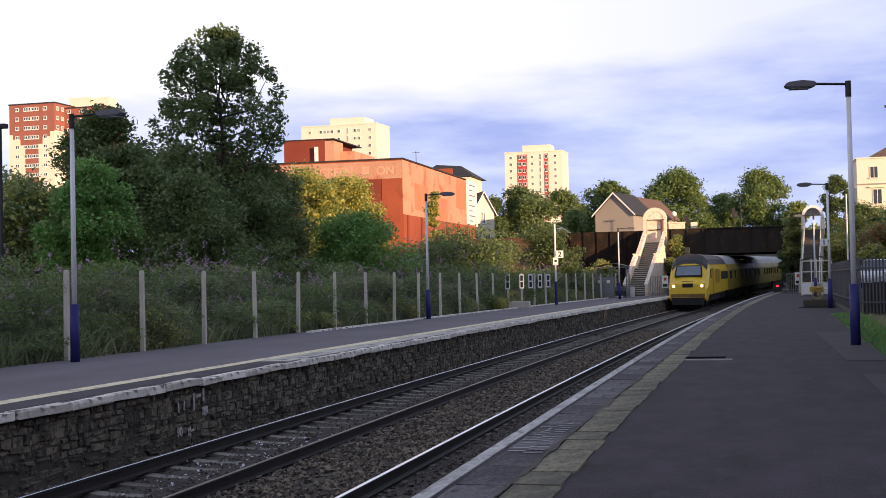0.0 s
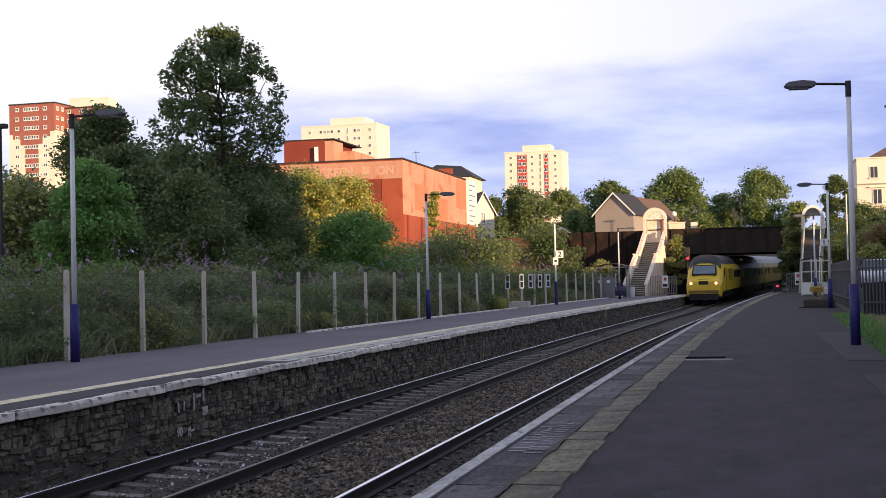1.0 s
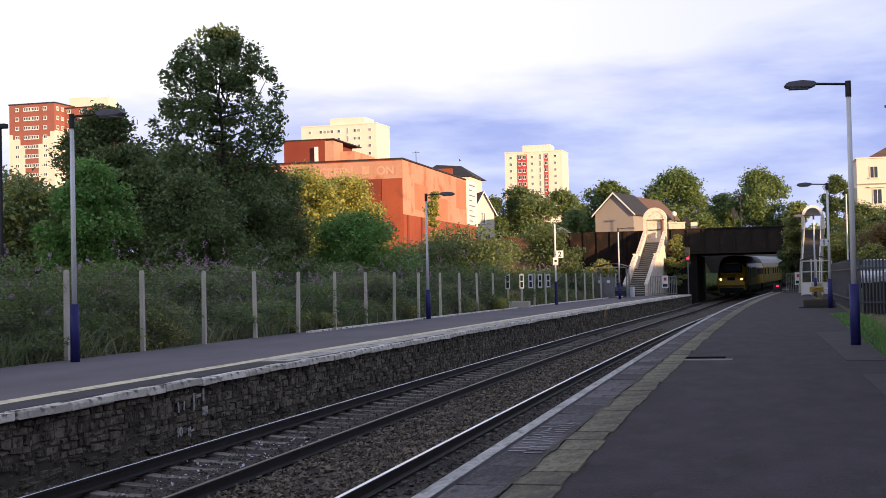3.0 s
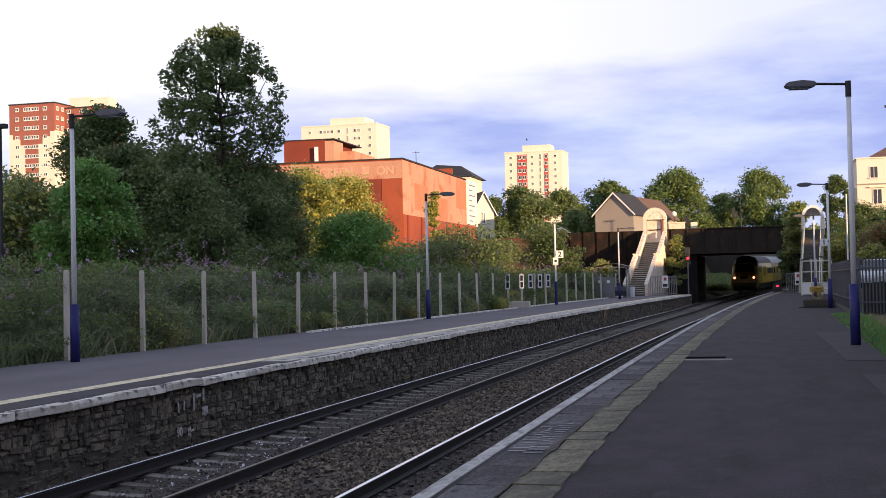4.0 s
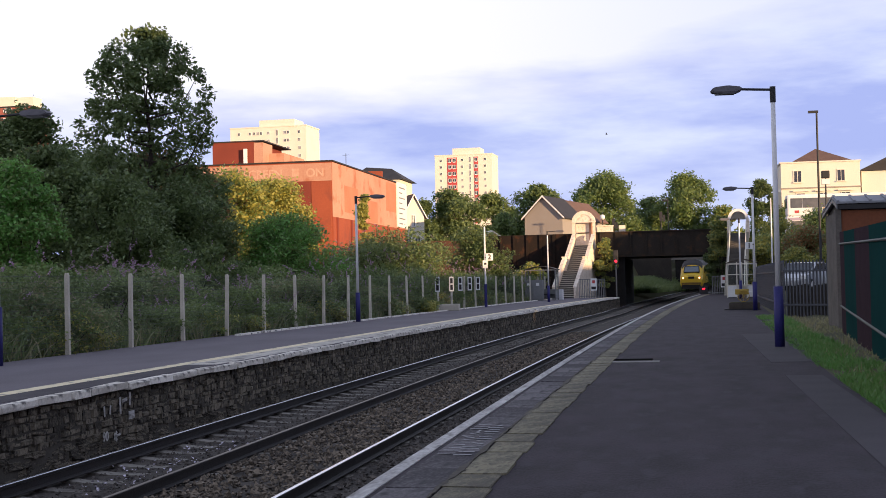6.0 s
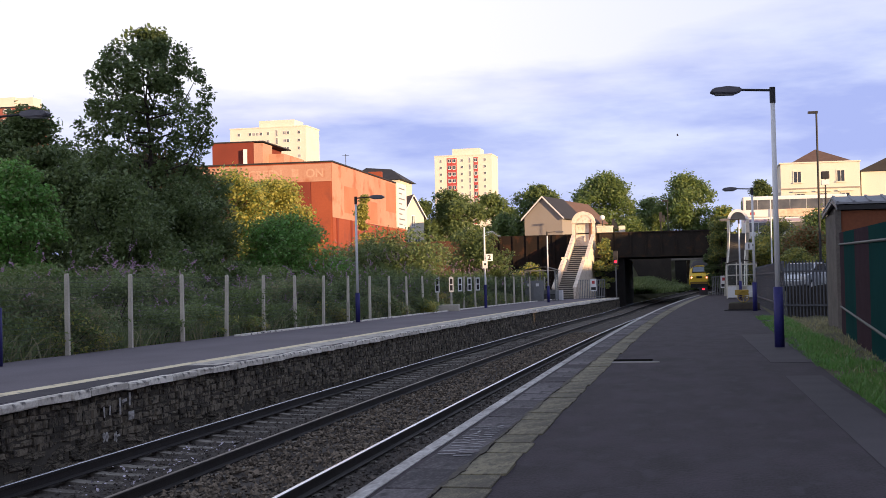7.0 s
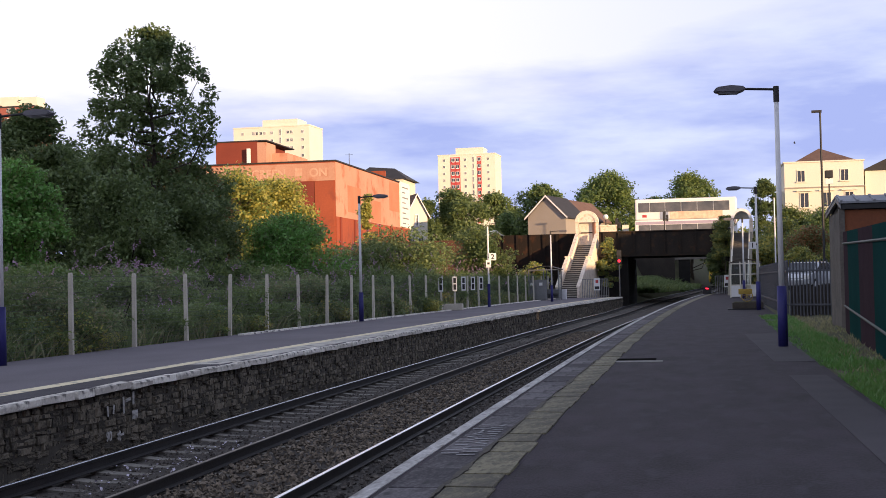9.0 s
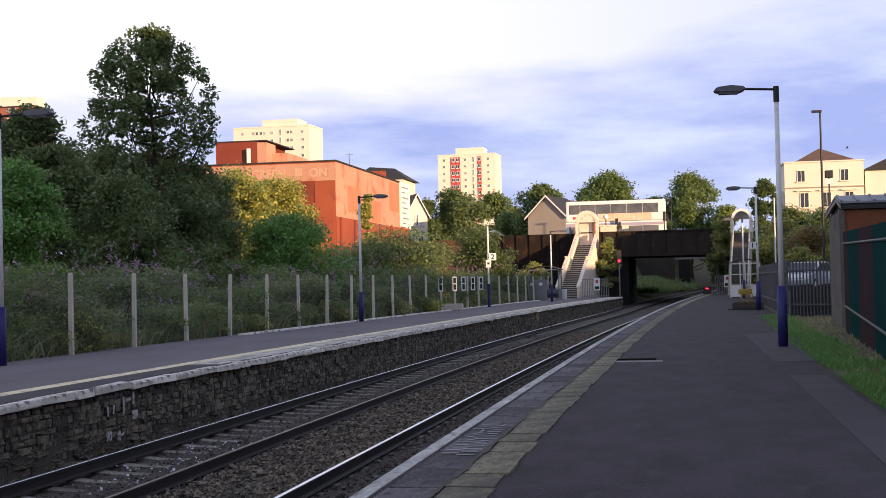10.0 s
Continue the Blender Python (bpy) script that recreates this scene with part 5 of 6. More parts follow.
rs = np.random.default_rng(77)
for i in range(30):
    y = 17 + 3.0 * i
    u = -15.6 - rs.uniform(0, 1.2)
    kind = i % 5
    scrub(u + off(y), y, rs.uniform(2.8, 4.0), rs.uniform(0.9, 2.2) + (0.6 if kind in (1, 3) else 0), 100 + i, (L_BUD, L_OLIVE, L_BUD, L_MID, L_OLIVE)[kind], (L_DRY, L_BUD, L_MID, L_OLIVE, L_DRY)[kind], (8, 60, 24, 75, 0)[kind], 10000 if y < 60 else 6000, 0.12 if y < 50 else 0.15)
for i in range(16):
    y = 22 + 4.6 * i
    u = -19.6 - rs.uniform(0, 2.0)
    kind = i % 4
    scrub(u + off(y), y, rs.uniform(3.6, 4.8), rs.uniform(1.5, 3.3), 150 + i, (L_OLIVE, L_BUD, L_DARK, L_MID)[kind], (L_DRY, L_OLIVE, L_MID, L_BUD)[kind], (80, 70, 10, 0)[kind], 9000, 0.16)


for i in range(22):
    y = 17.5 + 3.3 * i
    scrub(-14.75 + off(y), y + rs.uniform(-1, 1), rs.uniform(1.2, 2.0), rs.uniform(0.6, 1.15), 240 + i, (L_MID, L_YELLOW_LIT, L_OLIVE)[i % 3], (L_YELLOW_LIT, L_DRY, L_MID)[i % 3], 0, 2600, 0.11)


def blades(name, spots, material, hmin, hmax, seed, label, width=0.012):
    """Upright bent blades at (x, y, z) spots, two quads each."""
    rng = np.random.default_rng(seed)
    P = np.array(spots)
    n = len(P)
    h = rng.uniform(hmin, hmax, n)[:, None]
    a = rng.uniform(0, 2 * math.pi, n)
    s = np.stack([np.cos(a), np.sin(a), np.zeros(n)], 1) * width * rng.uniform(0.7, 1.6, n)[:, None]
    lean = np.stack([rng.normal(size=n) * 0.3, rng.normal(size=n) * 0.3, np.ones(n)], 1)
    mid = P + lean * h * 0.55
    tip = P + lean * h * np.array([1.5, 1.5, 0.95])
    V = np.concatenate([np.stack([P - s, P + s, mid + s * 0.8, mid - s * 0.8], 1), np.stack([mid - s * 0.8, mid + s * 0.8, tip + s * 0.15, tip - s * 0.15], 1)])
    ob = quads(name, V, material)
    return tagged(ob, label, "grass", kind="stuff")


def spots(n, u0, u1, y0, y1, seed, dense=None):
    rng = np.random.default_rng(seed)
    out = []
    while len(out) < n:
        u, y = rng.uniform(u0, u1), y0 + (y1 - y0) * rng.uniform() ** 1.4
        if noise.noise((u * 0.9, y * 0.5, seed)) + rng.uniform(-0.3, 0.6) > 0:
            out.append((u + off(y), y, max(-0.1, ground_z(u, y)) - 0.03))
    return out


blades("weeds", spots(3500, -15.6, -14.0, 14, 105, 3), L_DRY, 0.25, 0.8, 4, "dry weeds and grasses along the fence", 0.016)
blades("weeds", spots(6000, -15.8, -14.0, 14, 105, 5), L_OLIVE, 0.2, 0.75, 6, "green weeds along the fence", 0.02)
blades("grass", spots(17000, 1.86, 2.8, 7, 46, 7), L_GRASS, 0.04, 0.15, 8, "long green grass beside the platform", 0.010)
blades("grass", spots(6000, 2.2, 4.0, 8, 46, 9), L_DRY, 0.03, 0.13, 10, "dry brown grass below the fence", 0.010)
blades("lineside_grass", spots(16000, -15.5, -9.0, 141, 190, 11), L_OLIVE, 0.3, 0.9, 12, "green grass on the bank beyond the bridge", 0.06)
blades("lineside_grass", spots(8000, -1.2, 5.0, 141, 190, 13), L_OLIVE, 0.3, 0.8, 14, "green grass on the bank beyond the bridge", 0.06)


# ---- signs and platform furniture ----
def number_sign(at, digit, pole, side=1):
    t = thing("platform_sign", at, "white platform number sign with a dark blue numeral", "sign", 8)
    if pole:
        part("pole", rod(bmesh.new(), (0, 0, 1.35), (0, 0, 4.7), 0.05, seg=14), GALV, t)
        part("base", rod(bmesh.new(), (0, 0, 0), (0, 0, 1.35), 0.085, seg=16), BLUE_P, t, "blue painted base")
        boxpart("notice", (-0.14, 0.16, -0.09, -0.055, 2.30, 2.74), WHITE_P, t)
        boxpart("camera_mark", (-0.06, 0.08, -0.096, -0.091, 2.48, 2.60), DARK_MET, t)
    lo, wd = (2.72, 0.42) if pole else (2.48, 0.28)
    boxpart("board", (side * 0.05, side * (0.05 + wd), -0.09, -0.055, lo, lo + wd), WHITE_P, t)
    boxpart("bracket", (0, side * 0.1, -0.054, 0.0, lo + 0.15, lo + 0.21), DARK_MET, t)
    text(t, digit, (side * (0.05 + wd / 2), -0.094, lo + wd * 0.17), wd * 0.98, BLACK)
    return t


number_sign((-11.2, 75.5, LZ), "2", True)
one = number_sign((2.90, 53.7, -0.02), "1", False, -1)


def poster(at, turn):
    t = thing("fence_notice", at, "small white framed notice fixed to the fence", "notice", turn, group="notices on the fence")
    bm = bmesh.new()
    for q in ((-0.12, -0.07, 0, 0.78), (0.07, 0.12, 0, 0.78), (-0.07, 0.07, 0, 0.07), (-0.07, 0.07, 0.71, 0.78), (-0.07, 0.07, 0.36, 0.42)):
        box(bm, q[0], q[1], -0.03, 0.0, q[2], q[3])
    part("frame", bm, WHITE_P, t)
    boxpart("face", (-0.07, 0.07, -0.012, -0.002, 0.07, 0.7), DARK_MET, t)
    return t


ps = poster((-13.62 + off(66.1), 66.1, 0.93), 15)
for y in (69.5, 71.8, 74.4, 76.8):
    copy_thing(ps, pose(-13.62 + off(y), y, 0.93, 0, 0, 15))
bx = thing("grit_box", (-12.2, 68.0, LZ), "low grey concrete block at the back of the platform", "block")
boxpart("block", (-0.7, 0.7, -0.25, 0.25, 0, 0.35), CONCRETE, bx, bevel=0.03)
hm = thing("clipped_hedge", (-13.0, 64.0, LZ), "small clipped yellow-green shrub by the fence", "bush")
rr = np.random.default_rng(5)
quads("foliage", leaves_at(clump_points(3000, [((0, 0, 0.35), (0.75, 0.5, 0.38)), ((0.5, 0.1, 0.3), (0.5, 0.4, 0.3)), ((-0.5, 0, 0.3), (0.5, 0.4, 0.3))], rr), 0.1, rr), L_YELLOW_LIT, hm)


def shelter(at, w, d, h, turn, label, frame_m, roof_m, glazed_front=False):
    t = thing("waiting_shelter", at, label, "shelter", turn, group="waiting shelters")
    n = 10
    arc = [(-w / 2 - 0.12 + (w + 0.24) * i / n, h - 0.28 + 0.28 * math.sin(math.pi * i / n)) for i in range(n + 1)]
    part("roof", prism(bmesh.new(), arc + [(x, z - 0.05) for x, z in arc[::-1]], -0.15, d + 0.15), roof_m, t, "curved dark roof")
    for x in (-w / 2, 0, w / 2):
        for y in (0, d):
            boxpart("post", (x - 0.035, x + 0.035, y - 0.035, y + 0.035, 0, h - 0.2), frame_m, t)
    for x0, x1 in ((-w / 2, 0), (0, w / 2)):
        boxpart("pane", (x0 + 0.05, x1 - 0.05, d - 0.008, d + 0.008, 0.85, h - 0.35), GLASS_CLEAR, t)
        boxpart("panel", (x0 + 0.05, x1 - 0.05, d - 0.02, d + 0.02, 0.12, 0.78), frame_m, t)
        boxpart("rail", (x0 + 0.036, x1 - 0.036, d - 0.03, d + 0.03, 0.79, 0.84), frame_m, t)
    boxpart("rail", (-w / 2, w / 2, -0.03, 0.03, h - 0.36, h - 0.28), frame_m, t)
    for sx in (-1, 1):
        boxpart("side_pane", (sx * w / 2 - 0.008, sx * w / 2 + 0.008, 0.05, d - 0.05, 0.85, h - 0.35), GLASS_CLEAR, t)
        boxpart("side_panel", (sx * w / 2 - 0.02, sx * w / 2 + 0.02, 0.05, d - 0.05, 0.12, 0.78), frame_m, t)
    if glazed_front:
        for k in range(3):
            x0, x1 = -w / 2 + w * k / 3 + 0.04, -w / 2 + w * (k + 1) / 3 - 0.04
            boxpart("front_pane", (x0, x1, -0.008, 0.008, 0.86, h - 0.38), GLASS_CLEAR, t)
            for z in (0.80, 1.5):
                boxpart("front_rail", (x0, x1, -0.03, 0.03, z, z + 0.055), frame_m, t)
            if k != 1:
                boxpart("front_panel", (x0, x1, -0.02, 0.02, 0.06, 0.79), WHITE_P, t)
        for x in (-w / 6, w / 6):
            boxpart("mullion", (x - 0.035, x + 0.035, -0.035, 0.035, 0, h - 0.2), frame_m, t)
    boxpart("bench", (-w / 2 + 0.15, w / 2 - 0.15, d - 0.45, d - 0.1, 0.42, 0.47), DARK_MET, t)
    return t


GLASS_CLEAR = bpy.data.materials.new("clear_glass")
GLASS_CLEAR.use_nodes = True
gb = GLASS_CLEAR.node_tree.nodes["Principled BSDF"]
gb.inputs["Transmission Weight"].default_value, gb.inputs["Roughness"].default_value, gb.inputs["IOR"].default_value = 1.0, 0.05, 1.1
gb.inputs["Base Color"].default_value = (0.86, 0.9, 0.9, 1)
shelter((-10.5, 99.2, LZ), 2.3, 1.3, 2.62, -4, "glass waiting shelter with a dark curved roof", GREY_MET, DARK_MET)
shelter((3.95, 88.0, 0), 1.9, 2.6, 2.55, -3, "cream-framed waiting shelter with a dark curved roof", CREAM_WALL, mat("shelter_roof", (0.09, 0.065, 0.05), (0.06, 0.045, 0.035), rough=0.6, bump=0.1), True)
cab = thing("equipment_cabinet", (-10.85, 98.0, LZ), "grey steel equipment cabinet with two white labels", "cabinet", -4)
boxpart("body", (-0.68, 0.68, -0.3, 0.3, 0, 1.55), GREY_MET, cab, bevel=0.02)
for sx in (-1, 1):
    d = boxpart("door", (sx * 0.335 - 0.31, sx * 0.335 + 0.31, -0.33, -0.302, 0.1, 1.48), GREY_MET, cab)
    boxpart("label", (sx * 0.335 - 0.13, sx * 0.335 + 0.11, -0.337, -0.331, 1.12, 1.34), WHITE_P, d)
cab2 = thing("equipment_cabinet", (-9.35, 101.0, LZ), "small pale grey steel cabinet", "cabinet", -4)
boxpart("body", (-0.4, 0.4, -0.25, 0.25, 0, 0.8), GALV, cab2, bevel=0.02)
copy_thing(post, pose(-9.1, 91.3, LZ, 0, 0, 176))


def railing(at, w, h, turn, n, label, notice=True, m=GREY_MET):
    t = thing("railing", at, label, "railing", turn)
    for z in (0.12, h - 0.05):
        boxpart("rail", (0, w, -0.02, 0.02, z, z + 0.05), m, t)
    for i in range(n):
        x = w * i / (n - 1)
        boxpart("bar", (x - 0.025, x + 0.025, -0.045, -0.021, 0, h), m, t)
    if notice:
        boxpart("notice", (w * 0.45, w * 0.45 + 0.5, -0.07, -0.05, h - 0.95, h + 0.05), WHITE_P, t, "white safety notice")
        boxpart("notice_mark", (w * 0.45 + 0.14, w * 0.45 + 0.36, -0.076, -0.071, h - 0.35, h - 0.1), RED_PANEL, t)
        boxpart("notice_mark", (w * 0.45 + 0.06, w * 0.45 + 0.44, -0.076, -0.071, h - 0.85, h - 0.62), DARK_MET, t)
    return t


railing((-8.2, 107.6, LZ), 2.1, 1.55, -4, 16, "grey steel railing with a warning notice at the stair foot")
railing((2.55, 109.5, 0), 1.5, 1.5, -3, 12, "grey steel gate with a warning notice at the platform end")


def signal(at, h, label, lens_z, scale=1.0):
    t = thing("railway_signal", at, label, "signal")
    part("mast", rod(bmesh.new(), (0, 0, 0), (0, 0, h), 0.06, seg=10), GREY_MET, t)
    boxpart("head", (-0.2 * scale, 0.2 * scale, -0.16, 0.1, lens_z - 0.3, lens_z + 0.95), DARK_MET, t, bevel=0.03)
    part("lens", rod(bmesh.new(), (0, -0.2, lens_z), (0, -0.16, lens_z), 0.115 * scale, seg=18), RED_LAMP, t, "red lit lens")
    part("lens", rod(bmesh.new(), (0, -0.19, lens_z + 0.4), (0, -0.16, lens_z + 0.4), 0.1 * scale, seg=18), BLACK, t)
    part("hood", rod(bmesh.new(), (0, -0.3, lens_z + 0.16), (0, -0.16, lens_z + 0.16), 0.06, seg=10), DARK_MET, t)
    return t


signal((-5.55, 115.6, -0.1), 3.0, "black railway signal showing a red light on a grey mast", 3.1)
gs = thing("ground_signal", (1.86, 110.6, 0.0), "low red warning lamp at the platform end", "signal")
boxpart("case", (-0.35, 0.35, -0.02, 0.25, 0.0, 0.65), DARK_MET, gs, bevel=0.03)
boxpart("lens", (-0.11, 0.11, -0.05, -0.021, 0.41, 0.51), RED_LAMP, gs, "red lit lens")

# planter and ornamental barrow
pl = thing("planter", (2.55, 55.3, 0), "low dark timber planter on the platform", "planter")
boxpart("trough", (-0.62, 0.62, -0.3, 0.3, 0.05, 0.30), mat("dark_timber", (0.05, 0.042, 0.035), (0.08, 0.068, 0.056), rough=0.9, scale=3, fine=20, bump=0.4), pl, bevel=0.02)
boxpart("foot_board", (-0.8, 0.66, -0.34, 0.34, 0.0, 0.049), DARK_MET, pl)
boxpart("soil", (-0.56, 0.56, -0.24, 0.24, 0.301, 0.33), GRASS_SOIL, pl)
BARROW = mat("barrow_yellow", (0.42, 0.29, 0.05), (0.33, 0.22, 0.04), rough=0.6, bump=0.05)
ct = thing("yellow_barrow", (2.62, 55.3, 0.33), "ornamental yellow barrow with a spoked wheel on a planter", "barrow")
boxpart("tray", (-0.42, 0.12, -0.2, 0.2, 0.30, 0.52), BARROW, ct, bevel=0.02)
bm = bmesh.new()
for k in range(20):
    a, b = 2 * math.pi * k / 20, 2 * math.pi * (k + 1) / 20
    rod(bm, (-0.1 + 0.23 * math.cos(a), -0.25, 0.24 + 0.23 * math.sin(a)), (-0.1 + 0.23 * math.cos(b), -0.25, 0.24 + 0.23 * math.sin(b)), 0.014, seg=6)
for k in range(8):
    a = math.pi * k / 4
    rod(bm, (-0.1, -0.25, 0.24), (-0.1 + 0.22 * math.cos(a), -0.25, 0.24 + 0.22 * math.sin(a)), 0.008, seg=4)
part("wheel", bm, BARROW, ct, "yellow spoked wheel")
part("shaft", rod(bmesh.new(), (0.1, 0.18, 0.4), (0.42, 0.18, 0.43), 0.02, seg=6), WHITE_P, ct)
part("shaft", rod(bmesh.new(), (0.1, -0.18, 0.4), (0.42, -0.18, 0.43), 0.02, seg=6), WHITE_P, ct)


# ---- right side: palisade, shed, green fence, cars, masts ----
def palisade(name, pts, h, step, pale, m, rail_m, label):
    t = thing(name, (0, 0, 0), label, "fence")
    bm = bmesh.new()
    prism(bm, [(-pale / 2, 0), (pale / 2, 0), (pale / 2, h - 0.08), (0, h), (-pale / 2, h - 0.08)], -0.012, 0.012)
    pm = bpy.data.meshes.new("pale")
    bm.to_mesh(pm)
    bm.free()
    pm.materials.append(m)
    for (x0, y0), (x1, y1) in zip(pts, pts[1:]):
        L = math.hypot(x1 - x0, y1 - y0)
        a = math.degrees(math.atan2(y1 - y0, x1 - x0))
        for k in range(int(L / step)):
            f = (k + 0.5) * step / L
            p = new("pale", pm)
            p.parent = t
            p.matrix_basis = pose(x0 + (x1 - x0) * f, y0 + (y1 - y0) * f, -0.02, 0, 0, a)
        for z in (0.35, h - 0.42):
            r = boxpart("rail", (0, L, 0.014, 0.06, z, z + 0.06), rail_m, t)
            r.matrix_basis = pose(x0, y0, 0, 0, 0, a)
    return t


palisade("palisade_fence", [(8.5, 41.0), (3.45, 45.5), (3.85, 68), (4.9, 92)], 1.9, 0.135, 0.050, PALISADE, PALISADE, "blue-grey steel palisade fence beside the car park")
def sheet_fence():
    t = thing("sheet_fence", (3.05, 20.0, -0.12), "dark green and maroon steel sheet fence before the shed", "fence", math.degrees(math.atan2(12.4, 0.75)))
    maroon = mat("maroon_sheet", (0.050, 0.031, 0.040), (0.036, 0.023, 0.030), rough=0.95, scale=1, fine=10, bump=0.1, spec=0.02)
    cuts = [-7.2, -3.6, 0.0, 3.65, 7.3, 10.85, 12.42]
    for k, (a, b) in enumerate(zip(cuts, cuts[1:])):
        bm = bmesh.new()
        n = int((b - a) / 0.1)
        row = []
        for q in range(n + 1):
            x = a + 0.004 + (b - a - 0.008) * q / n
            y, h = 0.014 if q % 4 in (1, 2) else 0.0, 2.24 + 0.24 * x / 12.4
            row.append([bm.verts.new(p) for p in ((x, y, 0.02), (x, y, h), (x, 0.04, h), (x, 0.04, 0.02))])
        for p0, p1 in zip(row, row[1:]):
            for e in range(4):
                bm.faces.new((p0[e], p1[e], p1[(e + 1) % 4], p0[(e + 1) % 4]))
        bm.faces.new(row[0])
        bm.faces.new(row[-1][::-1])
        bmesh.ops.recalc_face_normals(bm, faces=bm.faces[:])
        part("panel", bm, GREEN_MET if k % 2 == 0 else maroon, t)
    for z, w in ((1.98, 0.05), (0.5, 0.05)):
        bm = bmesh.new()
        rod(bm, (-7.2, 0.05, z - 0.14), (12.42, 0.05, z + 0.22), w / 2, seg=8)
        part("rail", bm, mat("rail_grey", (0.07, 0.085, 0.08), rough=0.6, bump=0.05), t)


sheet_fence()


def shed():
    t = thing("lineside_shed", (3.95, 34.4, -0.1), "orange brick shed with a grey corrugated roof", "shed")
    boxpart("wall", (0.1, 7, 0, 3.2, 0, 3.08), mat("shed_brick", (0.24, 0.085, 0.04), (0.17, 0.06, 0.032), rough=0.9, scale=1, fine=14, bump=0.3), t)
    board = mat("weathered_board", (0.15, 0.135, 0.12), (0.09, 0.082, 0.075), rough=0.9, scale=2, fine=15, bump=0.2)
    for k in range(5):
        boxpart("side_board", (0.05, 0.098, 0.1 + 0.62 * k, 0.70 + 0.62 * k, 0, 3.06), board, t)
    boxpart("corner_post", (-0.05, 0.09, -0.06, 0.09, 0, 3.1), board, t)
    boxpart("fascia", (0.0, 7.1, -0.12, -0.02, 3.10, 3.22), DARK_MET, t)
    part("gable", prism(bmesh.new(), [(0.0, 3.085), (0.8, 3.40), (3.2, 3.085)], 0.1, 0.3, "x"), board, t)
    part("bargeboard", prism(bmesh.new(), [(-0.12, 3.12), (0.8, 3.32), (3.3, 3.02), (3.3, 3.12), (0.8, 3.42), (-0.12, 3.22)], -0.03, 0.02, "x"), GREY_MET, t)
    part("roof", prism(bmesh.new(), [(-0.16, 3.24), (0.8, 3.44), (3.35, 3.13), (3.35, 3.18), (0.8, 3.49), (-0.16, 3.29)], -0.04, 7.2, "x"), CORR, t)
    for k in range(18):
        part("roof_rib", prism(bmesh.new(), [(-0.17, 3.292), (0.8, 3.492), (0.8, 3.52), (-0.17, 3.325)], -0.02 + 0.4 * k, 0.04 + 0.4 * k, "x"), CORR, t)


shed()


def parked_car(at, turn, paint, label):
    t = thing("parked_car", at, label, "car", turn, group="parked cars")
    bm = bmesh.new()
    prism(bm, [(-2.05, 0.32), (2.05, 0.32), (2.08, 0.62), (1.95, 0.86), (0.95, 0.95), (-1.9, 0.97), (-2.08, 0.7)], -0.85, 0.85)
    bmesh.ops.bevel(bm, geom=bm.edges[:], offset=0.05, segments=2, affect="EDGES")
    part("body", bm, paint, t)
    bm = bmesh.new()
    prism(bm, [(1.0, 0.95), (0.25, 1.42), (-1.1, 1.45), (-1.85, 0.97)], -0.74, 0.74)
    bmesh.ops.bevel(bm, geom=bm.edges[:], offset=0.06, segments=2, affect="EDGES")
    part("cabin", bm, paint, t)
    part("windscreen", prism(bmesh.new(), [(0.99, 1.0), (0.38, 1.38), (0.40, 1.40), (1.02, 1.01)], -0.66, 0.66), GLASS_D, t)
    for sy in (-1, 1):
        part("side_window", prism(bmesh.new(), [(0.75, 1.0), (0.2, 1.36), (-1.05, 1.38), (-1.55, 1.02)], sy * 0.742, sy * 0.752), GLASS_D, t)
        for x in (1.3, -1.3):
            w = part("wheel", rod(bmesh.new(), (x, sy * 0.72, 0.31), (x, sy * 0.87, 0.31), 0.31, seg=18), BLACK, t)
            part("rim", rod(bmesh.new(), (x, sy * 0.871, 0.31), (x, sy * 0.88, 0.31), 0.2, seg=14), GALV, w)
        boxpart("headlight", (1.98, 2.09, sy * 0.72 - 0.14, sy * 0.72 + 0.14, 0.62, 0.78), WHITE_P, t)
    return t


CAR_W = mat("car_silver", (0.78, 0.80, 0.83), (0.72, 0.74, 0.77), rough=0.2, bump=0, metal=0.5)
CAR_B = mat("car_blue", (0.05, 0.08, 0.16), (0.04, 0.07, 0.14), rough=0.25, bump=0, metal=0.3)
board_wall = thing("timber_boarding", (3.55, 45.75, 0), "low weathered timber boarding behind the steel fence", "boarding", math.degrees(math.atan2(-4.5, 5.05)))
BOARDING = mat("boarding", (0.060, 0.052, 0.046), (0.032, 0.029, 0.027), rough=0.95, scale=2, fine=18, bump=0.4, obvar=0.3)
for k in range(32):
    boxpart("board", (0.205 * k, 0.205 * k + 0.2, 0, 0.025, -0.03, 0.98 + 0.03 * (k * 5 % 4)), BOARDING, board_wall)
for x, y, m in ((5.9, 66, CAR_W), (8.4, 65.5, CAR_B), (10.9, 65, CAR_W), (13.4, 64.5, CAR_W), (6.9, 74, CAR_B), (9.4, 73.5, CAR_W), (11.9, 73, CAR_W), (14.4, 72.5, CAR_B), (7.8, 82, CAR_W), (10.4, 81.5, CAR_W), (13.0, 81, CAR_B)):
    parked_car((x, y, ground_z(x - off(y), y)), 246, m, "silver hatchback in the car park" if m is CAR_W else "dark blue hatchback in the car park")


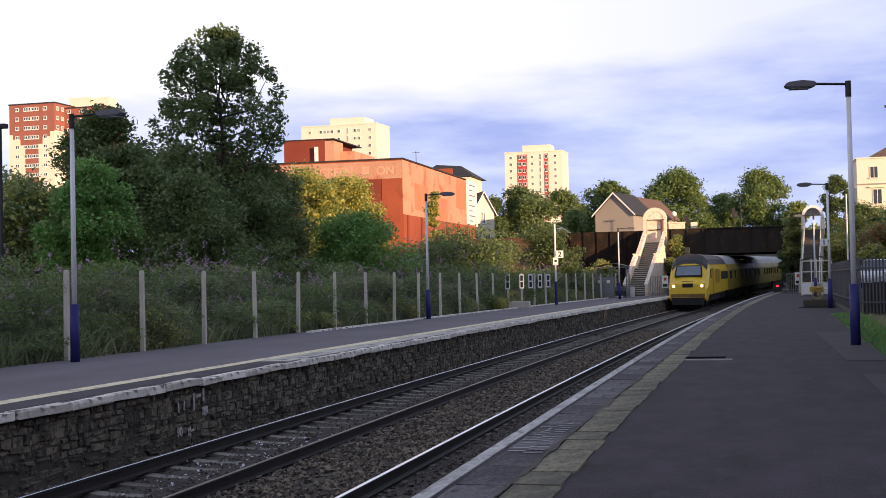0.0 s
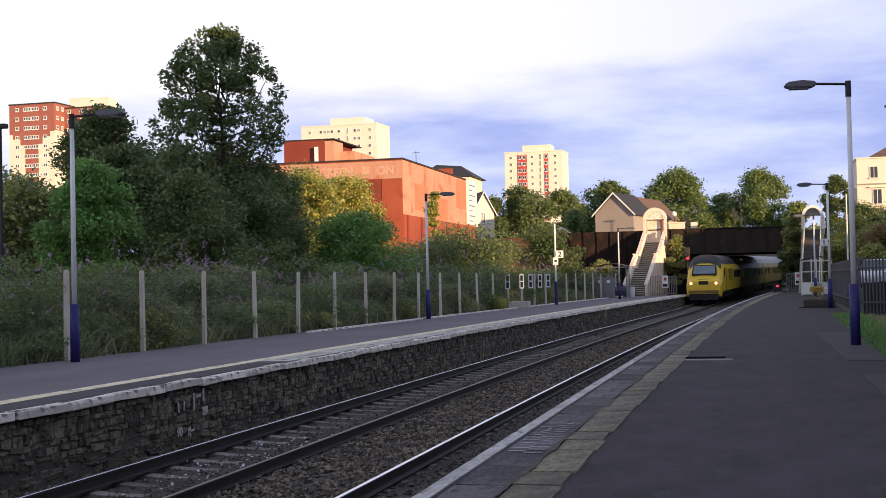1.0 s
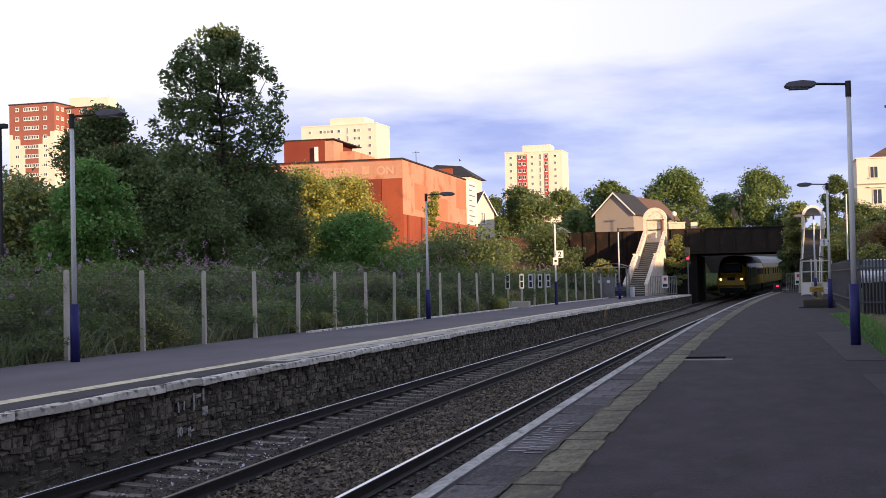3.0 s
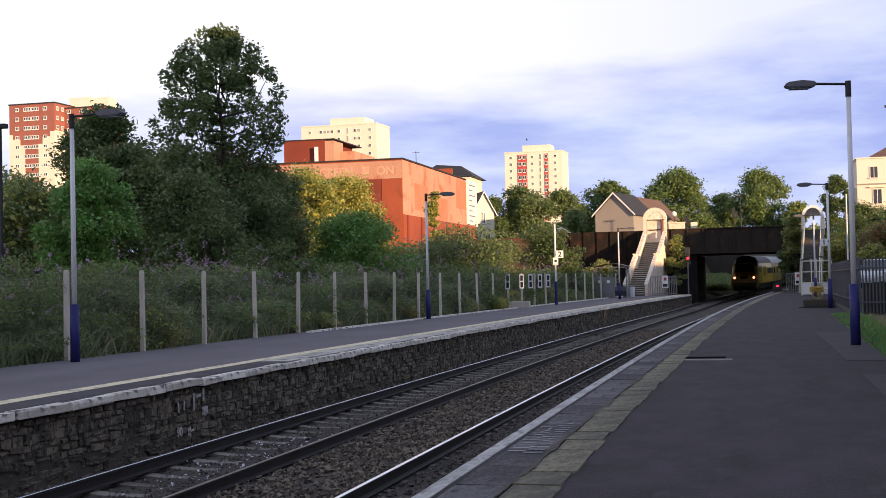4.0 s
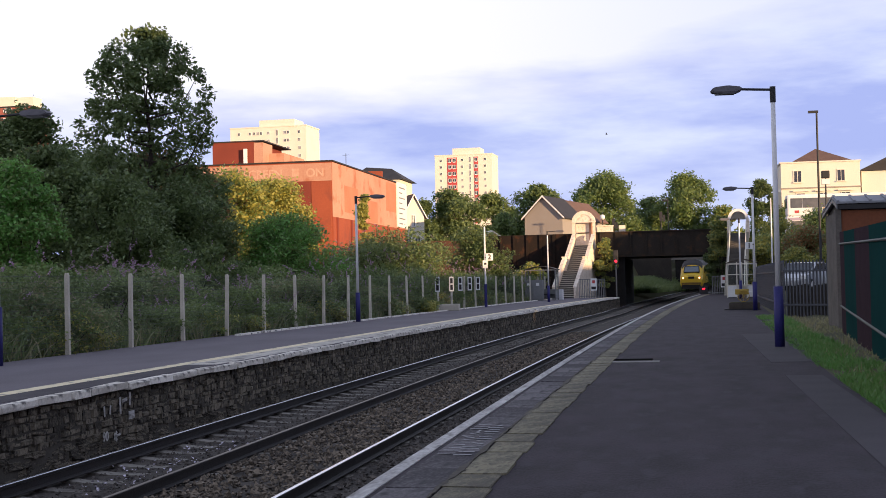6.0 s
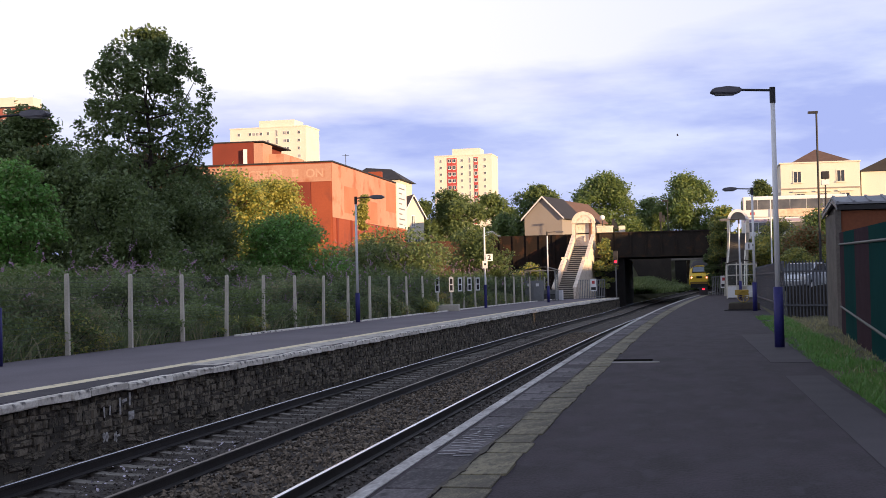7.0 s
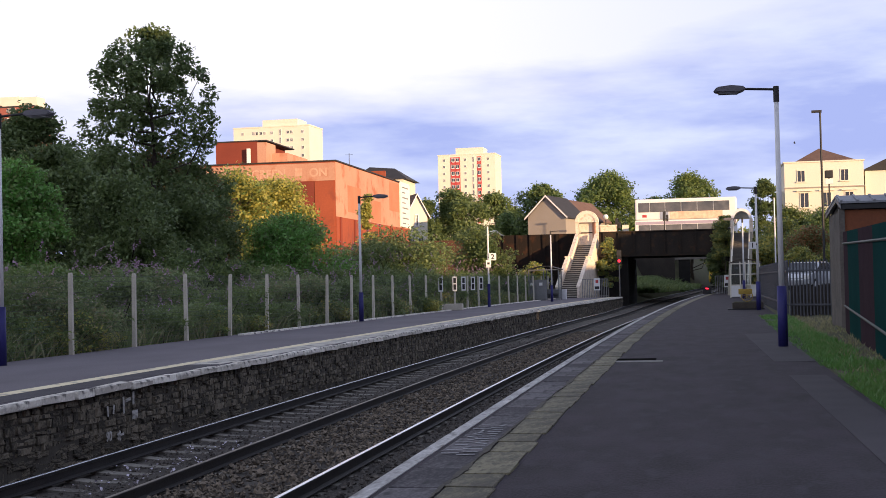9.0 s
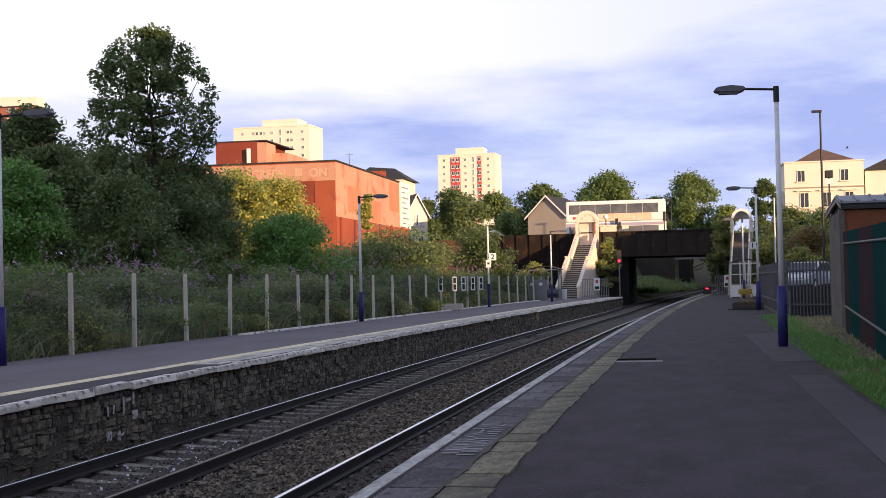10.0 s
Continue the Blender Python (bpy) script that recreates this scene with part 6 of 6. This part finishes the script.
def mast(at, h, r, label, head=""):
    t = thing("street_mast", at, label, "mast")
    part("pole", rod(bmesh.new(), (0, 0, 0), (0, 0, h), r, r * 0.7, 10), DARK_MET if head != "pale" else GALV, t)
    if head == "lamp":
        boxpart("lantern", (-0.55, 0.1, -0.1, 0.1, h - 0.12, h + 0.04), DARK_MET, t)
    elif head == "flat":
        boxpart("lantern", (-0.8, 0.27, -0.14, 0.14, h - 0.1, h + 0.08), DARK_MET, t, bevel=0.03)
    elif head == "box":
        boxpart("head", (-0.26, 0.26, -0.2, 0.2, h - 0.2, h + 0.3), DARK_MET, t, bevel=0.06)
        boxpart("cap", (-0.25, 0.25, -0.15, 0.15, h - 0.6, h - 0.26), WHITE_P, t)
    elif head == "signal":
        boxpart("head", (-0.13, 0.13, -0.15, 0.1, h - 0.85, h), DARK_MET, t)
        boxpart("head", (0.16, 0.36, -0.15, 0.1, h - 0.9, h - 0.3), DARK_MET, t)
    return t


mast((9.2, 90, 0), 12.3, 0.09, "tall dark street lighting mast", "lamp")
mast((9.65, 90, 0), 8.0, 0.07, "dark pole with a camera housing", "box")
mast((6.4, 95, 0), 6.9, 0.06, "plain galvanised steel pole beside the car park", "pale")
mast((-1.6, 119.2, 4.5), 2.9, 0.06, "dark traffic signal pole on the bridge", "signal")
mast((-5.85, 119.2, 4.5), 2.4, 0.06, "dark traffic signal pole on the bridge", "signal")
mast((-28.1, 45, 0), 7.75, 0.075, "dark lamp mast with a flat lantern behind the trees", "flat")
mast((-1.1, 135, 4.5), 4.9, 0.06, "street lamp beyond the bridge", "lamp")

low = thing("parapet_stub", (-7.32, 118.7, 4.28), "sunlit rendered stub wall beside the stair head", "wall")
boxpart("wall", (0, 1.44, 0, 0.35, 0, 1.91), RENDER_W, low, bevel=0.03)
boxpart("coping", (-0.05, 1.49, -0.05, 0.4, 1.92, 2.03), RENDER_W, low)
ball = thing("globe_lamp", (-6.84, 119.4, 4.56), "white globe street lamp on a short post", "street lamp")
part("post", rod(bmesh.new(), (0, 0, 0), (0, 0, 2.32), 0.05, seg=10), DARK_MET, ball)
bm = bmesh.new()
bmesh.ops.create_uvsphere(bm, u_segments=18, v_segments=12, radius=0.24, matrix=Matrix.Translation((0, 0, 2.52)))
part("globe", bm, WHITE_P, ball, "white glass globe", True)
board = thing("street_notice", (-5.10, 119.6, 4.56), "pale notice board on two posts beside the road", "notice")
for x in (-0.22, 0.22):
    part("post", rod(bmesh.new(), (x, 0, 0), (x, 0, 1.5), 0.03, seg=8), DARK_MET, board)
boxpart("panel", (-0.3, 0.3, -0.07, -0.035, 0.75, 1.75), CREAM_WALL, board, bevel=0.01)

# ---- loose stones of the track bed ----
BALLAST_DK = mat("ballast_dark", (0.13, 0.112, 0.098), (0.03, 0.026, 0.024), rough=0.9, scale=2, fine=30, bump=0.3, island=0.5)
rng = np.random.default_rng(21)
N = 40000
yy = 9.5 + 52 * rng.uniform(size=N) ** 1.7
uu = rng.uniform(-8.65, -2.15, N)
keep = np.ones(N, bool)
for rx in (A_X, B_X, C_X, D_X):
    keep &= np.abs(uu - rx) > 0.09
uu, yy = uu[keep], yy[keep]
n = len(uu)
base = np.array([(1, 0, 0), (-1, 0, 0), (0, 1, 0), (0, -1, 0), (0, 0, 0.8), (0, 0, -0.8)], float)
tri = np.array([(0, 2, 4), (2, 1, 4), (1, 3, 4), (3, 0, 4), (2, 0, 5), (1, 2, 5), (3, 1, 5), (0, 3, 5)])
sz = rng.uniform(0.017, 0.043, n)
V = (base[None] * rng.uniform(0.6, 1.3, (n, 6, 1)) + rng.normal(size=(n, 6, 3)) * 0.28) * sz[:, None, None]
ang = rng.uniform(0, 2 * math.pi, n)
ca, sa = np.cos(ang)[:, None], np.sin(ang)[:, None]
V = np.stack([V[:, :, 0] * ca - V[:, :, 1] * sa, V[:, :, 0] * sa + V[:, :, 1] * ca, V[:, :, 2]], 2)
V += np.stack([uu + 0.0003 * yy ** 2, yy, np.where((uu > B_X + 0.1) & (uu < C_X - 0.1), -1.06, -1.098) + rng.uniform(-0.012, 0.02, n)], 1)[:, None]
F = (tri[None] + 6 * np.arange(n)[:, None, None]).reshape(-1, 3)
mid_way = ((uu > B_X + 0.1) & (uu < C_X - 0.1)) | (uu < A_X - 0.3)
for zone, m, words in ((mid_way, BALLAST_ST, "loose brown and grey ballast stones between the tracks"), (~mid_way, BALLAST_DK, "dark oily ballast stones round the rails")):
    me = bpy.data.meshes.new("ballast_stones")
    me.from_pydata(V[zone].reshape(-1, 3).tolist(), [], F[: 8 * int(zone.sum())].tolist())
    tagged(link("ballast_stones", me, m), words, "ballast", kind="stuff")


rng = np.random.default_rng(33)
lit = np.stack([rng.normal(-7.0, 0.33, 150), rng.normal(16.8, 1.7, 150), rng.uniform(-1.06, -1.02, 150)], 1)
lit[:, 0] += 0.0003 * lit[:, 1] ** 2
tagged(quads("litter", leaves_at(lit, 0.048, rng, up=1.2, narrow=0.7), mat("pale_litter", (0.62, 0.58, 0.68), (0.42, 0.38, 0.46), rough=0.8, bump=0, island=0.4)), "scraps of pale litter lying between the rails", "litter", kind="stuff")


def bird():
    t = thing("bird", (0, 0, 0), "small dark bird in flight", "bird")
    bm = bmesh.new()
    rod(bm, (-0.2, 0, 0), (0.03, 0, 0.02), 0.02, 0.055, 8)
    rod(bm, (0.03, 0, 0.02), (0.22, 0, 0.02), 0.055, 0.012, 8)
    part("body", bm, DARK_MET, t)
    for sy in (-1, 1):
        bm = bmesh.new()
        prism(bm, [(-0.08, 0.0), (0.08, 0.0), (0.06, 0.25), (-0.05, 0.50), (-0.09, 0.25)], -0.004, 0.004)
        w = part("wing", bm, DARK_MET, t)
        w.matrix_basis = pose(0, 0, 0.02, -sy * 52, 0, 0)
    return t


the_bird = bird()

# ---- pieces of walls and pavements ----
def block_mesh(name, sx, sy, sz, seed, jag, material):
    r = np.random.default_rng(seed)
    bm = box(bmesh.new(), -sx / 2, sx / 2, -sy / 2, sy / 2, -sz / 2, sz / 2)
    bmesh.ops.bevel(bm, geom=bm.edges[:], offset=min(sx, sy, sz) * 0.12, segments=1, affect="EDGES")
    for v in bm.verts:
        v.co += Vector(r.normal(size=3) * jag)
    me = bpy.data.meshes.new(name)
    bm.to_mesh(me)
    bm.free()
    me.materials.append(material)
    return me


LENGTHS = (0.52, 0.78, 0.95, 1.1, 1.22, 0.68)
copings = [block_mesh("coping_stone", 0.20, ln, 0.105, 60 + k, 0.006, COPING) for k, ln in enumerate(LENGTHS)]
y = 6.0
while y < PLAT_END - 1.3:
    k = random.randrange(6)
    ln = LENGTHS[k]
    s = new("coping_stone", copings[k])
    s.parent = left_platform
    s.matrix_basis = pose(-8.638 + off(y + ln / 2) + random.uniform(-0.022, 0.022), y + ln / 2, LZ - 0.05 + random.uniform(-0.014, 0.008), random.uniform(-0.7, 0.7), random.uniform(-1.5, 1.5), -math.degrees(0.0006 * y) + random.uniform(-1.0, 1.0))
    y += ln + random.uniform(0.025, 0.06)
slabs = [block_mesh("edge_slab", 0.365, 0.865, 0.05, 80 + k, 0.002, ASPHALT_OLD) for k in range(4)]
yslabs = [block_mesh("yellow_slab", 0.325, 0.562, 0.05, 90 + k, 0.003, YELLOW_LINE) for k in range(4)]
for k in range(62):
    y = 3.0 + 0.9 * k
    s = new("edge_slab", slabs[k % 4])
    s.parent = right_platform
    s.matrix_basis = pose(-1.785 + off(y + 0.45), y + 0.45, -0.017 + random.uniform(-0.003, 0.003), 0, random.uniform(-0.5, 0.5), -math.degrees(0.0006 * y))
for k in range(102):
    y = 3.0 + 0.6 * k
    s = new("yellow_slab", yslabs[(k * 3) % 4])
    s.parent = right_platform
    s.matrix_basis = pose(-1.433 + off(y + 0.3) + random.uniform(-0.02, 0.02), y + 0.3, -0.012 + random.uniform(-0.003, 0.004), random.uniform(-0.3, 0.3), random.uniform(-0.6, 0.6), -math.degrees(0.0006 * y) + random.uniform(-0.5, 0.5))
strip("wall_backing", rect(-8.72, -8.674, -1.3, -0.19), 2, PLAT_END, MORTAR, left_platform)
stones = []
for k in range(12):
    r = np.random.default_rng(200 + k)
    a, b, c, d, e, f, g, h = r.uniform(-0.09, 0.05, 8)
    front = [(0.06, -0.44 + a, -0.42 + b), (0.06, 0.44 + c, -0.42 + d), (0.06, 0.44 + e, 0.42 + f), (0.06, -0.44 + g, 0.42 + h)]
    back = [(0.012, -0.5, -0.5), (0.012, 0.5, -0.5), (0.012, 0.5, 0.5), (0.012, -0.5, 0.5)]
    me = bpy.data.meshes.new("stone")
    me.from_pydata([(-0.06, y, z) for x, y, z in back] + back + [(x * 0.75 + r.uniform(-0.02, 0.016), y, z) for x, y, z in front], [], [(8, 9, 10, 11)] + [(i + k0, (i + 1) % 4 + k0, (i + 1) % 4 + k0 + 4, i + k0 + 4) for k0 in (0, 4) for i in range(4)])
    me.materials.append(STONE)
    stones.append(me)
rows_z = []
z = -1.22
while z < -0.24:
    hgt = min(random.uniform(0.075, 0.135), -0.20 - z)
    rows_z.append((z, hgt))
    z += hgt
rest_v, rest_f = [], []
count = 0
for z0, hgt in rows_z:
    y = 8.0 + random.uniform(0, 0.3)
    while y < PLAT_END - 0.5:
        ln = random.uniform(0.09, 0.36) * (1.0 if y < 55 else 1.5)
        px, pz = -8.70 + off(y), z0 + hgt / 2
        dh = hgt * random.uniform(0.7, 1.3)
        if 11.5 < y < 32 and count < 300:
            s = new("stone", stones[random.randrange(12)])
            s.parent = left_platform
            s.matrix_basis = pose(px + random.uniform(-0.03, 0.02), y + ln / 2, pz + random.uniform(-0.028, 0.028), random.uniform(-8, 8), random.uniform(-3, 3), random.uniform(-3, 3) - math.degrees(0.0006 * y)) @ Matrix.Diagonal((1, ln * 0.99, dh, 1))
            count += 1
        else:
            b = len(rest_v)
            dx = random.uniform(-0.02, 0.02)
            j = [random.uniform(-0.02, 0.02) for _ in range(8)]
            y1, y0_, zt, zb = y + ln * 0.96, y, pz + dh / 2, pz - dh / 2
            xa, xb = px - 0.05 + dx, px + 0.055 + dx
            rest_v += [(xa, y0_, zb), (xa, y1, zb), (xa, y1, zt), (xa, y0_, zt), (xb, y0_ + 0.02 + j[0], zb + 0.015 + j[1]), (xb, y1 - 0.02 + j[2], zb + 0.015 + j[3]), (xb, y1 - 0.02 + j[4], zt - 0.015 + j[5]), (xb, y0_ + 0.02 + j[6], zt - 0.015 + j[7])]
            rest_f += [(b + 4, b + 5, b + 6, b + 7), (b, b + 4, b + 7, b + 3), (b + 1, b + 2, b + 6, b + 5), (b + 3, b + 7, b + 6, b + 2), (b, b + 1, b + 5, b + 4)]
        y += ln
me = bpy.data.meshes.new("wall_stones")
me.from_pydata(rest_v, [], rest_f)
tagged(link("wall_stones", me, STONE_J, left_platform), kind="stuff")
# faded marks: white graffiti on the wall and worn lettering on the platform edge
for k, (y, z, w, h, r) in enumerate([(18.35, -0.46, 0.05, 0.16, 8), (18.55, -0.45, 0.05, 0.14, -10), (18.9, -0.42, 0.06, 0.26, 4), (19.05, -0.35, 0.2, 0.05, 6), (19.3, -0.6, 0.22, 0.13, 0), (18.72, -0.86, 0.05, 0.15, -35), (18.72, -0.88, 0.05, 0.15, 40), (18.8, -0.86, 0.18, 0.035, 5), (19.25, -0.34, 0.07, 0.2, 0)]):
    b = boxpart("paint_mark", (0, 0.004, -w / 2, w / 2, -h / 2, h / 2), WHITE_EDGE, left_platform, "white graffiti stroke")
    b.matrix_basis = pose(-8.615 + off(y), y, z, r, 0, 0)
digits = text(left_platform, "90", (-8.6 + off(18.3), 18.35, -0.9), 0.2, WHITE_EDGE, (90, 0, 90))
WORN = mat("worn_white", (0.46, 0.46, 0.48), (0.16, 0.155, 0.16), rough=0.9, scale=9, fine=40, bump=0.2)
for k in range(26):
    w, h = random.uniform(0.012, 0.022), random.uniform(0.06, 0.12)
    b = boxpart("worn_lettering", (-h, h * 0.4, -w, w, 0, 0.002), WORN, right_platform, "worn white painted lettering")
    b.matrix_basis = pose(-1.70 + 0.0 + off(11) - 0.14 * (k % 2), 10.0 + 0.085 * k, 0.0125 + 0.0002 * (k % 5), 0, 0, random.choice((-40, -8, 4, 10, 60, 85)) + random.uniform(-6, 6))


# uneven tar edges along the slabs
def ragged(u, amp, width, y0, y1, z, material, name, words, low=None):
    """A strip whose two edges wander."""
    r = np.random.default_rng(int(abs(u) * 1000))
    n = int((y1 - y0) / 0.07)
    ys = np.linspace(y0, y1, n)
    wob = np.convolve(r.normal(size=n + 8), np.ones(9) / 9, "valid") * 2.2 + r.normal(size=n) * 0.35
    wob2 = np.convolve(r.normal(size=n + 8), np.ones(9) / 9, "valid") * 2.2 + r.normal(size=n) * 0.35
    vs, fs = [], []
    for y, a, b in zip(ys, wob, wob2):
        x0 = u + off(y) + amp * a
        x1 = max(x0 + 0.004, u + off(y) + width + amp * b * (1 if width < 0.1 else 0))
        zi = z if low is None else low
        vs += [(x0, y, z), (x1, y, zi), (x0, y, z - 0.006), (x1, y, zi - 0.006)]
    for k in range(n - 1):
        a = 4 * k
        fs += [(a, a + 1, a + 5, a + 4), (a, a + 4, a + 6, a + 2), (a + 1, a + 3, a + 7, a + 5)]
    me = bpy.data.meshes.new(name)
    me.from_pydata(vs, [], fs)
    link(name, me, material, right_platform, words)


ragged(-1.612, 0.012, 0.026, 3.2, 64, 0.0185, MORTAR, "tar_joint", "dark uneven joint between slabs")

# ---- unseen blocks beside the station, added to shade the platforms and bridge ----
for x0, x1, y0, y1, h in ((40, 46, -70, 26, 21.0), (45, 70, 27, 78, 8.5), (45, 50, 79.5, 86.5, 11.0), (51, 70, 79, 100, 6.8)):
    row = boxpart("terrace_row", (x0, x1, y0, y1, -1, h), BRICK_RED)
    tagged(row, "unseen dark block added to shade the station", "building", kind="structure")


def motions():
    def along(s):
        return -7.035 + off(s)
    rows = {id(c): [] for c, _ in train_cars}
    for k in range(21):
        t = k * 0.5
        s = 92.2 + 11.3 * t
        for c, length in train_cars:
            a = Vector((along(s), s))
            b = Vector((along(s + length - 0.5), s + length - 0.5))
            rows[id(c)].append((t, pose(a.x, a.y, RAIL_Z + 0.02 + rise(s), math.degrees(math.atan2(rise(s + length) - rise(s), length)), 0, -math.degrees(math.atan2(b.x - a.x, b.y - a.y)))))
            s += length
    for c, _ in train_cars:
        walk(c, rows[id(c)])
    walk(the_bus, [(t, pose(x, 124.0, ROAD_Z + 0.012)) for t, x in ((0, 34.0), (2.7, 23.0), (4.5, 16.0), (5.7, 10.92), (6.8, 6.5), (7.3, 4.5), (7.6, 3.05), (7.9, 1.65), (8.5, -1.35), (9.0, -4.35), (9.5, -7.35), (10.0, -10.8))])

    walk(the_bird, [(t, pose(x, 200.0, z, 0, -12, 5)) for t, x, z in ((0, -81.7, 17.9), (2.5, -49.3, 19.3), (3.9, -34.9, 22.9), (4.2, -31.1, 23.5), (5, -21.8, 23.7), (7.5, 4.9, 22.6), (9, 16.7, 21.0), (10, 24.2, 20.0))])


motions()
